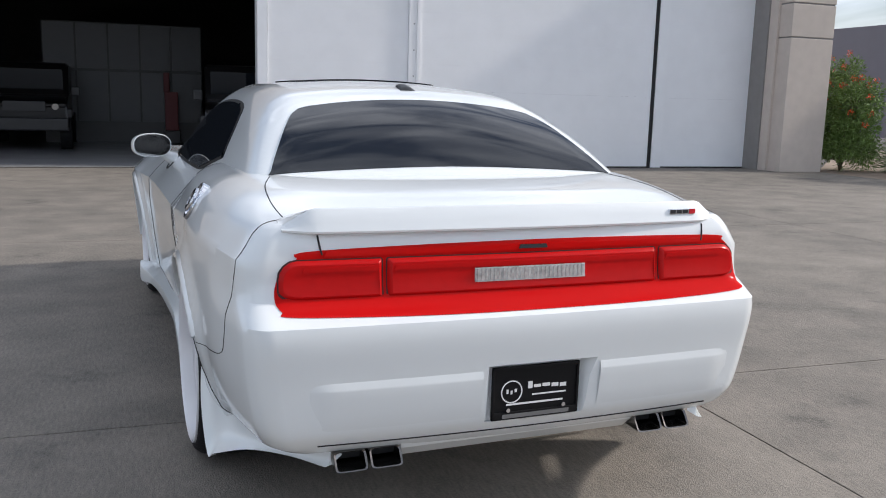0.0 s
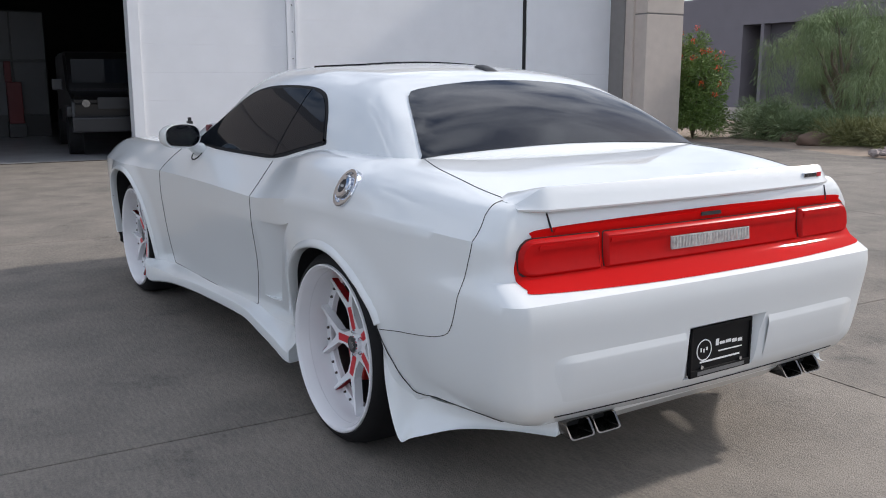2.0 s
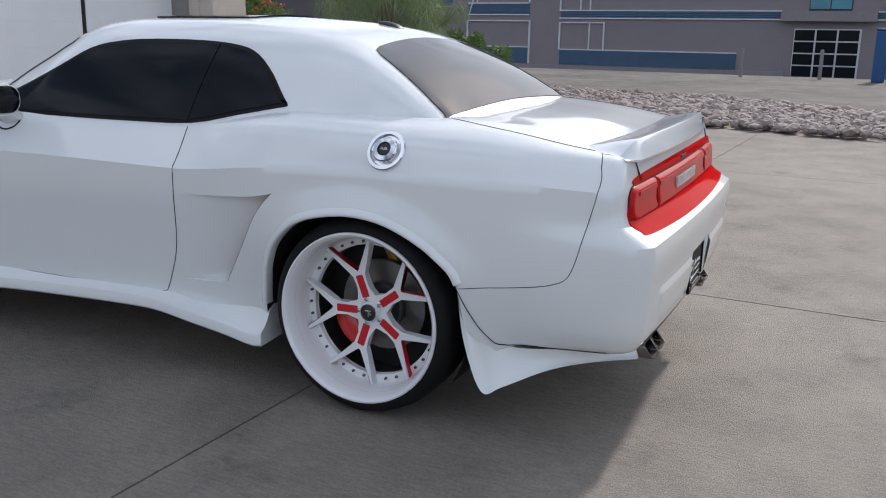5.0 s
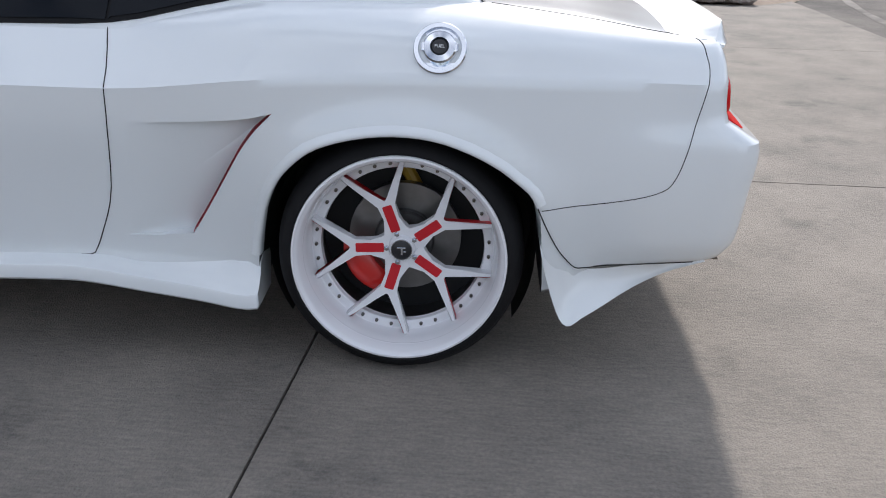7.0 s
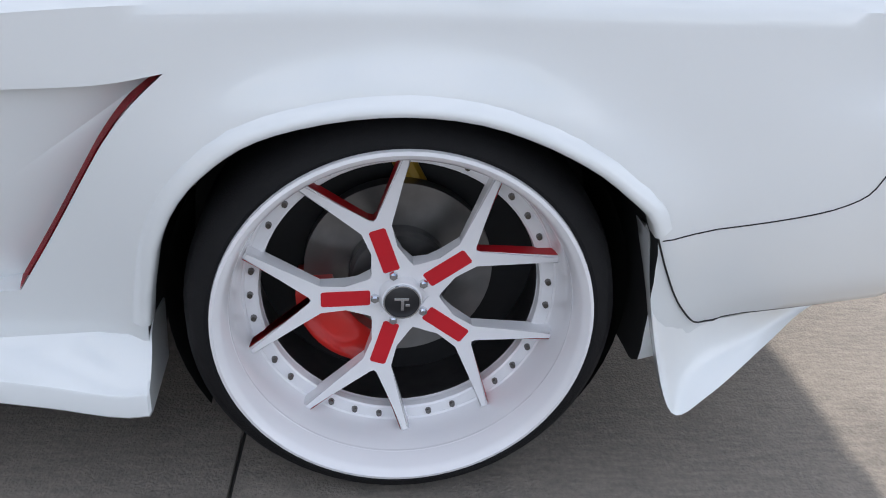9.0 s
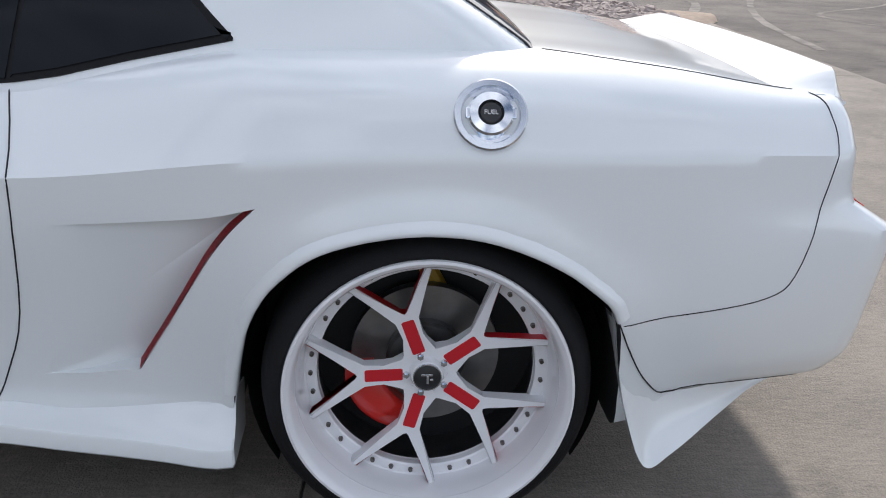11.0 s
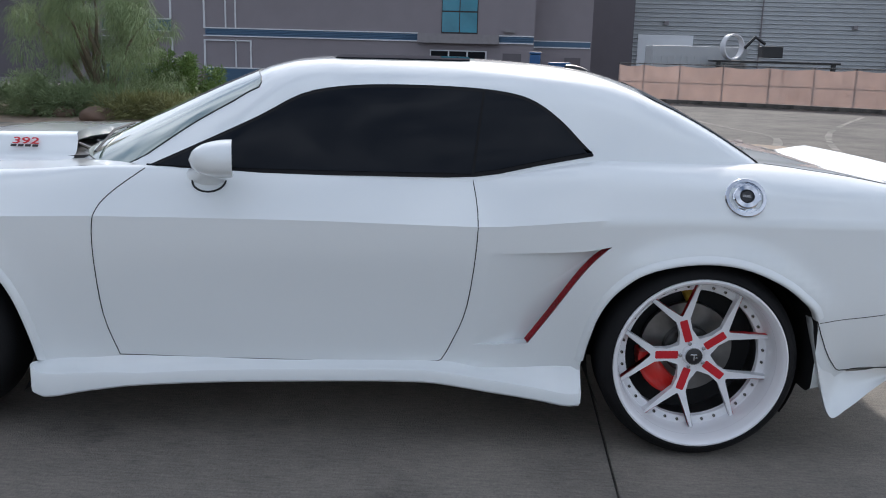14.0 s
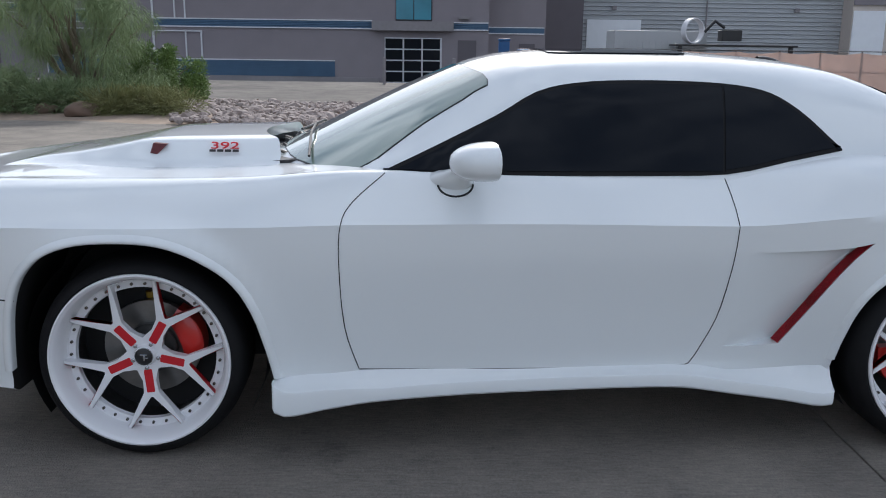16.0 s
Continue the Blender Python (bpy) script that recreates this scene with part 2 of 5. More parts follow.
driveway = part("driveway", boxes(((-14.1, -4.38, -0.028), (13.25, 13.4, -0.012))), JOINT, None, "pale brushed concrete driveway cut into slabs by dark joints", category="driveway", kind="structure")
SLAB_X = [-14.1, -8.95, -3.8, 1.35, 6.35, 13.2]
SLAB_Y = [-4.38, 0.31, 5.2, 9.6, 13.38]
for i in range(len(SLAB_X) - 1):
    for j in range(len(SLAB_Y) - 1):
        part("slab", boxes(((SLAB_X[i] + 0.004, SLAB_Y[j] + 0.004, -0.016), (SLAB_X[i + 1] - 0.004, SLAB_Y[j + 1] - 0.004, 0.0)), bevel=0.004), CONCRETE, driveway)

# planted strip of dirt and river rocks between the driveway and the lot
BED_NEAR = rounded([(13.35, 12.6), (13.05, 10.2), (12.3, 7.0), (11.8, 3.6), (10.9, 1.0), (10.5, -1.4), (10.7, -3.7), (12.0, -4.6)], 5, False)
BED_FAR = rounded([(25.0, 24.0), (21.0, 15.0), (19.8, 9.5), (18.6, 4.6), (17.8, 2.0), (15.5, -1.4), (13.6, -3.6), (12.6, -4.6)], 5, False)
bm = bmesh.new()
rows = []
for (x0, y0), (x1, y1) in zip(BED_NEAR, BED_FAR):
    row = []
    for s in np.linspace(0, 1, 9):
        z = -0.02 + 0.09 * math.sin(math.pi * min(1, s * 2.2) / 2) * (1 if s < 0.9 else (1 - s) * 10)
        row.append((x0 + (x1 - x0) * s, y0 + (y1 - y0) * s, z + 0.015 * noise.noise(Vector((x0 * 3, y0 * 3, s * 9)))))
    rows.append(row)
grid_faces(bm, rows)
bed = part("planting_bed", bm, DIRT, None, "bare brown dirt bed beside the driveway", category="planting bed", kind="structure", smooth=60)


def bed_point(s, t):
    k = min(int(s * (len(BED_NEAR) - 1)), len(BED_NEAR) - 2)
    f = s * (len(BED_NEAR) - 1) - k
    a = Vector(BED_NEAR[k]).lerp(Vector(BED_NEAR[k + 1]), f)
    b = Vector(BED_FAR[k]).lerp(Vector(BED_FAR[k + 1]), f)
    return a.lerp(b, t)


def rock_mesh(seed):
    r = random.Random(seed)
    bm = bmesh.new()
    bmesh.ops.create_icosphere(bm, subdivisions=1, radius=0.5)
    sx, sy, sz = r.uniform(0.8, 1.3), r.uniform(0.7, 1.0), r.uniform(0.45, 0.75)
    for v in bm.verts:
        v.co = Vector((v.co.x * sx, v.co.y * sy, v.co.z * sz)) * (1 + r.uniform(-0.16, 0.16))
    return finish(bm, 40)


ROCKS = [rock_mesh(i) for i in range(10)]
for me in ROCKS:
    me.materials.append(ROCK)
rock_rng = random.Random(5)
pile = tagged(new("river_rocks"), "bed of loose grey and reddish river rocks", "rocks", "", "stuff")
near_rocks, far_rocks = [], []
for i in range(4800):
    s, t = rock_rng.uniform(0.29, 0.85), rock_rng.uniform(0.04, 0.98)
    p = bed_point(s, t)
    size = rock_rng.uniform(0.08, 0.22) * (1.0 if rock_rng.random() < 0.9 else 1.5)
    m = pose(p.x, p.y, 0.06 + size * 0.13, rock_rng.uniform(-25, 25), rock_rng.uniform(-25, 25), rock_rng.uniform(0, 360)) @ Matrix.Scale(size, 4)
    (near_rocks if len(near_rocks) < 280 and t < 0.30 else far_rocks).append((m, rock_rng.randrange(10)))
for m, k in near_rocks:
    ob = new("rock", ROCKS[k])
    ob.matrix_world = m
    ob.parent = pile
verts, faces = [], []
for m, k in far_rocks:
    base = len(verts)
    verts += [tuple(m @ v.co) for v in ROCKS[k].vertices]
    faces += [tuple(base + q for q in p.vertices) for p in ROCKS[k].polygons]
me = bpy.data.meshes.new("mesh")
me.from_pydata(verts, [], faces)
part("rock_bed", me, ROCK, pile, kind="stuff")

# ---- garage building ----
STUCCO = mat("beige_stucco", (0.58, 0.51, 0.45), 0.9, vary=0.08, scale=5, bump=0.3, bscale=150)
STUCCO_DARK = mat("darker_stucco", (0.26, 0.245, 0.235), 0.9, vary=0.1, scale=5, bump=0.3, bscale=150)
DOOR_WHITE = mat("door_white", (0.84, 0.85, 0.87), 0.45, vary=0.04, scale=2.5, bump=0.05, bscale=20)
# wall colour dropped to near black to carry the dimness inside the bay
INNER = mat("garage_inner_dimmed", (0.035, 0.035, 0.037), 0.8, vary=0.1)
EPOXY = mat("garage_floor", (0.38, 0.38, 0.39), 0.22, vary=0.15, scale=1.5)
YW = 13.46
TOP = 6.2


def garage_door(x0, x1, rows, panel_h):
    d = thing("garage_door", "closed white sectional garage door with shallow horizontal ribs", "garage door", "garage doors")
    for k in range(rows):
        z0 = k * panel_h + 0.03
        bm = boxes(((x0, YW + 0.02, z0), (x1, YW + 0.08, z0 + panel_h - 0.0012)))
        for q in range(1, 3):
            zz = z0 + q * panel_h / 3
            box(bm, (x0 + 0.05, YW + 0.0190, zz - 0.005), (x1 - 0.05, YW + 0.022, zz + 0.005))
        part("panel", bm, DOOR_WHITE, d)
    part("bottom_seal", boxes(((x0, YW + 0.01, 0.0), (x1, YW + 0.08, 0.03))), GAP, d, "black rubber seal")
    return d


garage_door(1.22, 3.93, 10, 0.5)
garage_door(4.17, 9.46, 10, 0.5)
garage_door(9.80, 11.98, 10, 0.5)
post = thing("door_post", "white painted steel door post between garage doors", "post", "door posts")
part("channel", boxes(((3.935, YW - 0.03, 0), (4.00, YW + 0.1, TOP - 1.1)), ((4.10, YW - 0.03, 0), (4.165, YW + 0.1, TOP - 1.1)), ((4.0, YW + 0.01, 0), (4.1, YW + 0.1, TOP - 1.1)), bevel=0.004), DOOR_WHITE, post)
for k in range(9):
    part("bolt", cylinder(bmesh.new(), (4.05, YW + 0.012, 0.3 + k * 0.5), (4.05, YW - 0.002, 0.3 + k * 0.5), 0.012, n=8), STEEL, post)
post = thing("door_post", "white painted steel door post beside a black rubber seal", "post", "door posts")
part("channel", boxes(((9.54, YW - 0.02, 0), (9.79, YW + 0.1, TOP - 1.1)), bevel=0.006), DOOR_WHITE, post)
part("seal", boxes(((9.465, YW + 0.0, 0), (9.535, YW + 0.09, TOP - 1.1))), GAP, post, "black rubber seal")
post = thing("door_jamb", "white painted steel jamb at the open garage bay", "jamb")
part("channel", boxes(((1.02, YW - 0.02, 0), (1.21, YW + 0.12, TOP - 1.1)), ((1.02, YW + 0.12, 0), (1.10, YW + 0.3, TOP - 1.1)), bevel=0.006), DOOR_WHITE, post)

bm = boxes(((-16, YW, TOP - 1.1), (12.0, YW + 0.3, TOP)), ((-16, YW, 0), (-6.2, YW + 0.3, TOP - 1.1)))
# unseen header over the open bay, hung low to cut the daylight inside
box(bm, (-6.2, YW + 0.02, 4.0), (1.02, YW + 0.2, TOP - 1.1))
part("wall_garage", bm, STUCCO, None, "beige stucco wall above the garage doors with an added low bay header", category="wall", kind="structure")
pil = thing("wall_pilaster", "beige stucco pilaster with scored horizontal joints", "pilaster", kind="structure")
for z0, z1 in ((0, 2.86), (2.89, 3.57), (3.60, 4.9), (4.93, TOP)):
    part("block", boxes(((12.08, 12.35, z0), (13.2, 14.2, z1)), bevel=0.012), STUCCO, pil)
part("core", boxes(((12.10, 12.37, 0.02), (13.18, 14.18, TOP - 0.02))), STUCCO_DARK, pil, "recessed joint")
part("inner_step", boxes(((12.02, 12.74, 0), (12.079, 13.0, TOP)), bevel=0.005), STUCCO, pil)
part("return_wall", boxes(((11.985, 13.0, 0), (12.078, 13.75, TOP))), STUCCO_DARK, pil, "return wall in darker stucco")
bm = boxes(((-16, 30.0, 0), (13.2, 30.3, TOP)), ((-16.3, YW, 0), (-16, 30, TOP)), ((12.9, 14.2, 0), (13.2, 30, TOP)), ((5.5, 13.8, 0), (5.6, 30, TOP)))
part("wall_back", bm, INNER, None, "inner walls of the garage, coloured near black for the dim inside", category="wall", kind="structure")
part("roof_garage", boxes(((-16.3, YW + 0.0, TOP + 0.003), (13.2, 30.3, TOP + 0.25))), STUCCO_DARK, None, "flat garage roof", category="roof", kind="structure")
part("floor_garage", boxes(((-16, 13.405, -0.02), (13.2, 30, 0.006))), EPOXY, None, "sealed grey garage floor", category="floor", kind="structure")
part("threshold", boxes(((-6.2, 13.385, -0.02), (12.0, 13.404, 0.012))), STEEL, None, "metal threshold strip at the garage doors", category="threshold", kind="structure")

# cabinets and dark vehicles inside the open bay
# white doors coloured near black: the bay's shade is put into the paint
CAB = mat("cabinet_white_dimmed", (0.066, 0.069, 0.075), 0.4, vary=0.06)
for k in range(5):
    x0 = -3.35 + k * 0.78
    c = thing("garage_cabinet", "tall white two-tier garage cabinet, painted dark for the dim bay, with black edges", "cabinet", "garage cabinets")
    part("carcass", boxes(((x0, 21.42, 0.5), (x0 + 0.78, 22.0, 3.06))), BLACK, c)
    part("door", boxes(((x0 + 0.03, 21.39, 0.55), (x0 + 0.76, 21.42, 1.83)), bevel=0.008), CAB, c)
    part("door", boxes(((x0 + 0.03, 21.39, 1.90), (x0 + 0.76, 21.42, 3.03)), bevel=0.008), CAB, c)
    part("plinth", boxes(((x0, 21.46, 0.006), (x0 + 0.78, 22.0, 0.5))), BLACK, c)
DARK_CAR = mat("black_car_paint", (0.006, 0.006, 0.007), 0.35, vary=0, coat=0.2)


def offroader(cx, cy, rz):
    v = thing("off_road_vehicle", "boxy black off-road vehicle parked nose out in the garage", "vehicle", "parked vehicles", m=pose(cx, cy, 0, 0, 0, rz))
    bm = bmesh.new()
    prism(bm, [(-2.2, 0.5), (-2.25, 1.0), (-2.1, 1.12), (-0.95, 1.18), (-0.55, 1.9), (-0.4, 1.96), (2.1, 1.96), (2.25, 1.8), (2.3, 0.5)], 0, -0.86, 0.86)
    bmesh.ops.bevel(bm, geom=bm.edges[:], offset=0.05, segments=2, affect="EDGES")
    part("body", bm, DARK_CAR, v, smooth=40)
    part("windscreen", boxes(((-0.74, -0.84, 1.22), (0.74, -0.80, 1.8))), TINT, v).matrix_basis = pose(0, -0.02, 0, 0, 0, 0)
    part("bumper", boxes(((-0.88, -2.42, 0.45), (0.88, -2.2, 0.72)), bevel=0.03), BLACK, v)
    part("grille", boxes(((-0.42, -2.27, 0.86), (0.42, -2.24, 1.08)), bevel=0.01), BLACK, v)
    for s in (-1, 1):
        part("headlight", cylinder(bmesh.new(), (s * 0.62, -2.2, 0.97), (s * 0.62, -2.285, 0.97), 0.07), STEEL, v)
        part("fender", boxes(((s * 0.80, -2.1, 0.72), (s * 0.95, -1.1, 0.92)), bevel=0.04), BLACK, v)
        for y in (-1.55, 1.4):
            part("wheel", cylinder(bmesh.new(), (s * 0.68, y, 0.39), (s * 0.92, y, 0.39), 0.385, n=28), RUBBER, v)
        part("side_mirror", boxes(((s * 0.9, -0.75, 1.2), (s * 1.1, -0.62, 1.42)), bevel=0.03), BLACK, v)
    return v


offroader(-3.5, 20.0, 2)
offroader(1.15, 16.6, -4)
tool = thing("tool_trolley", "small red upright tool trolley against the garage cabinets", "trolley")
TROLLEY = mat("trolley_red", (0.11, 0.006, 0.008), 0.5, vary=0.1)
part("body", boxes(((-.42, 21.0, 0.35), (-.09, 21.35, 1.35)), bevel=0.02), TROLLEY, tool)
part("back", boxes(((-.44, 21.1, 1.35), (-.29, 21.3, 1.85)), bevel=0.02), TROLLEY, tool)
part("base", boxes(((-.44, 21.0, 0.006), (-.04, 21.4, 0.35)), bevel=0.02), BLACK, tool)

tri = thing("tripod", "small black camera tripod standing open on the driveway", "tripod", m=pose(1.86, 12.9, 0))
for a in (80, 205, 330):
    e = (0.21 * math.cos(radians(a)), 0.21 * math.sin(radians(a)), 0.0)
    part("leg", tube(bmesh.new(), [(0.015 * math.cos(radians(a)), 0.015 * math.sin(radians(a)), 0.52), e], [0.013, 0.010]), BLACK, tri)
part("column", cylinder(bmesh.new(), (0, 0, 0.35), (0, 0, 0.62), 0.013), BLACK, tri)
part("collar", cylinder(bmesh.new(), (0, 0, 0.49), (0, 0, 0.55), 0.03), BLACK, tri)
part("head", boxes(((-0.045, -0.05, 0.62), (0.045, 0.05, 0.68)), bevel=0.01), BLACK, tri)
part("clamp", boxes(((-0.03, -0.02, 0.68), (0.03, 0.02, 0.74)), bevel=0.008), BLACK, tri)

# ---- grey building with blue bands ----
GREY = mat("grey_stucco", (0.25, 0.222, 0.236), 0.9, vary=0.06, scale=1.2, bump=0.2, bscale=40)
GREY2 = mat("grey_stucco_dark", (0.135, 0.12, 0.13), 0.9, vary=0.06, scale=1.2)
BLUE = mat("blue_siding", (0.070, 0.130, 0.21), 0.6, vary=0.1, scale=2)
LINE = mat("white_line", (0.62, 0.62, 0.64), 0.6, vary=0.05)
PLINTH = mat("plinth_grey", (0.26, 0.24, 0.245), 0.85, vary=0.1)
SKYGLASS = mat("blue_glass", (0.05, 0.22, 0.30), 0.05, vary=0.4, scale=0.8)
GX = 34.5
grey = tagged(new("grey_building"), "two-storey grey stucco building with blue bands and white lines", "building")


WALL_FROM = [-2.1, .66, 2.08, 2.96, 4.52, 5.5, 11.4, 13.2, 14.2, 16.3, 17.0, 18.9, 30.0, 60.0]
WALL_TO = [-2.75, -.19, 1.31, 2.22, 3.77, 4.76, 12.07, 14.04, 15.57, 18.64, 19.5, 20.7, 31.0, 75.0]


def along(y):
    """Place along the facade of a feature on its regular grid."""
    return float(np.interp(y, WALL_FROM, WALL_TO))


def on_wall(name, y0, y1, z0, z1, material, out=0.05, x=GX, label=""):
    return part(name, boxes(((x - out, along(y0), z0), (x + 0.06, along(y1), z1))), material, grey, label)


for a, b in (((GX, 0.66, 0), (GX + 12, 18.9, 7.6)), ((GX, 18.902, 4.32), (GX + 12, 60, 5.85)), ((GX, 30.9, 0), (GX + 12, 60, 4.318)), ((GX + 1.4, -2.1, 0), (GX + 12, 0.658, 7.0))):
    part("wall", boxes(((a[0], along(a[1]), a[2]), (b[0], along(b[1]), b[2]))), GREY, grey)
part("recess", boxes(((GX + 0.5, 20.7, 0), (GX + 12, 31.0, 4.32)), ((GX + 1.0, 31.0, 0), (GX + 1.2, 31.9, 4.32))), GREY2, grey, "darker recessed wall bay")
part("column", boxes(((GX, 30.95, 0), (GX + 0.5, 31.15, 4.32))), GREY, grey)
part("plinth", boxes(((GX - 0.12, 4.5, 0), (GX - 0.002, 31, 0.24))), PLINTH, grey, "pale concrete plinth")


def siding(y0, y1, z0, z1):
    n = max(2, round((z1 - z0) / 0.075))
    bm = bmesh.new()
    for k in range(n):
        a = z0 + (z1 - z0) * k / n
        b = z0 + (z1 - z0) * (k + 1) / n
        prism(bm, [(GX - 0.02, b), (GX - 0.065, a + 0.006), (GX - 0.065, a), (GX - 0.004, a), (GX - 0.004, b)], 1, along(y0), along(y1))
    part("blue_band", bm, BLUE, grey, "ribbed blue metal siding", kind="stuff")


def framed(y0, y1, z0, z1, top=True, w=0.05):
    for a, b in (((y0 - w, z0), (y0, z1)), ((y1, z0), (y1 + w, z1))) + ((((y0 - w, z1), (y1 + w, z1 + w)),) if top else ()):
        on_wall("white_line", a[0], b[0], a[1], b[1], LINE, 0.07)


# lower storey
siding(6.8, 13.2, 0.26, 0.90); on_wall("white_line", 6.8, 13.25, 0.90, 0.95, LINE, 0.07)
siding(14.2, 16.3, 0.26, 0.97); on_wall("white_line", 14.2, 16.3, 0.97, 1.02, LINE, 0.07)
framed(14.2, 16.3, 0.26, 2.12)
framed(11.4, 13.2, 0.95, 2.06)
on_wall("white_line", 11.95, 12.0, 0.95, 2.12, LINE, 0.07)
# upper storey
siding(5.52, 13.2, 2.30, 2.58); on_wall("white_line", 5.5, 13.25, 2.58, 2.63, LINE, 0.07); on_wall("white_line", 5.5, 13.25, 2.25, 2.30, LINE, 0.07)
siding(14.2, 16.3, 2.44, 2.90); on_wall("white_line", 14.2, 16.3, 2.90, 2.95, LINE, 0.07); on_wall("white_line", 14.2, 16.3, 2.39, 2.44, LINE, 0.07)
framed(12.4, 13.2, 2.63, 4.6)
on_wall("white_line", 11.95, 12.0, 2.63, 4.6, LINE, 0.07)
on_wall("white_line", 14.17, 14.22, 2.95, 4.6, LINE, 0.07)
part("white_line", tube(bmesh.new(), [(GX - 0.05, 18.58, 2.44), (GX - 0.05, 18.3, 3.4), (GX - 0.05, 17.5, 4.6)], 0.03), LINE, grey)
part("white_line", tube(bmesh.new(), [(GX - 0.05, 18.2, 2.95), (GX - 0.05, 18.0, 3.5), (GX - 0.05, 17.25, 4.6)], 0.03), LINE, grey)
on_wall("white_line", 14.17, 15.6, 4.6, 4.66, LINE, 0.07)
siding(14.2, 15.5, 4.95, 5.3)
for z0, z1 in ((2.95, 3.1), (3.38, 3.55)):
    siding(17.0, 18.9, z0 - 0.02, z1)
for z in (2.75, 3.12, 3.58, 3.3, 4.40, 5.0):
    on_wall("white_line", 17.0, 18.85, z, z + 0.04, LINE, 0.07)
# bay at the corner: balcony band, tall window, roller door
part("ledge", boxes(((GX - 0.35, 1.31, 2.21), (GX - 0.004, 4.76, 2.60))), PLINTH, grey, "pale projecting concrete ledge")
siding(0.68, 2.07, 2.30, 2.55); on_wall("white_line", 0.68, 2.07, 2.55, 2.6, LINE, 0.07); on_wall("white_line", 0.68, 2.07, 2.25, 2.3, LINE, 0.07)
win = on_wall("window", 2.96, 4.52, 2.62, 6.2, BLACK, 0.03)
for k in range(4):
    for q in range(2):
        ob = part("pane", boxes(((GX - 0.05, 2.26 + q * 0.76, 2.68 + k * 0.88), (GX - 0.035, 2.98 + q * 0.76, 3.5 + k * 0.88))), SKYGLASS, win)
rd = on_wall("roller_door", 2.55, 4.98, 0.02, 1.93, LINE, 0.03)
for k in range(4):
    for q in range(3):
        part("pane", boxes(((GX - 0.05, 1.87 + q * 0.80, 0.08 + k * 0.465), (GX - 0.032, 2.60 + q * 0.80, 0.49 + k * 0.465))), TINT, rd)
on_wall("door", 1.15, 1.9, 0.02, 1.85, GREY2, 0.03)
on_wall("wall_lamp", 1.45, 1.85, 2.72, 2.84, PLINTH, 0.2)
on_wall("wall_lamp", 22.5, 22.9, 4.9, 5.05, PLINTH, 0.2)
part("blue_band", boxes(((GX + 1.36, -2.7, 2.20), (GX + 1.398, -.2, 2.42))), BLUE, grey)
part("white_line", boxes(((GX + 1.35, -2.7, 2.42), (GX + 1.398, -.2, 2.46)), ((GX + 1.35, -2.7, 2.15), (GX + 1.398, -.2, 2.2))), LINE, grey)
part("door", boxes(((GX + 1.36, -2.3, 0.0), (GX + 1.398, -1.6, 1.75))), GREY2, grey)
for y in (1.55, 4.5):
    b = thing("bollard", "grey steel bollard beside the roller door", "bollard", "bollards", m=pose(GX - 0.6, y, -.03))
    part("post", cylinder(bmesh.new(), (0, 0, 0), (0, 0, 1.1), 0.07), PLINTH, b)
    part("cap", cylinder(bmesh.new(), (0, 0, 1.1), (0, 0, 1.14), 0.07, 0.03), PLINTH, b)
BIN = mat("blue_plastic", (0.02, 0.09, 0.24), 0.5, vary=0.1)
b = thing("blue_bin", "tall blue plastic bin outside the grey building", "bin", m=pose(GX - 1.2, -1.5, -.03))
part("body", boxes(((-0.4, -0.42, 0.1), (0.4, 0.42, 1.45)), bevel=0.05), BIN, b)
part("lid", boxes(((-0.42, -0.45, 1.455), (0.42, 0.45, 1.55)), bevel=0.04), BIN, b)
part("base", boxes(((-0.35, -0.37, 0), (0.35, 0.37, 0.1))), BLACK, b)
b = thing("blue_bin", "slim blue plastic bin outside the grey building", "bin", m=pose(GX - 1.1, -.5, -.03))
part("body", boxes(((-0.25, -0.22, 0), (0.25, 0.22, 1.85)), bevel=0.05), BIN, b)
part("lid", boxes(((-0.27, -0.24, 1.855), (0.27, 0.24, 1.95)), bevel=0.03), BIN, b)

# ---- fence, metal building and yard behind ----
FABRIC = mat("fence_fabric", (0.60, 0.485, 0.435), 0.9, vary=0.14, scale=1.2, bump=0.3, bscale=6)
METAL = mat("white_metal_siding", (0.42, 0.43, 0.44), 0.5, vary=0.05, scale=0.5)
fence = tagged(new("construction_fence"), "temporary fence hung with faded peach windscreen fabric", "fence")
line = rounded([(35.0, -4.2), (31.4, -11.2), (26.2, -17.0), (17.0, -22.5), (2.0, -29.0)], 5, False)
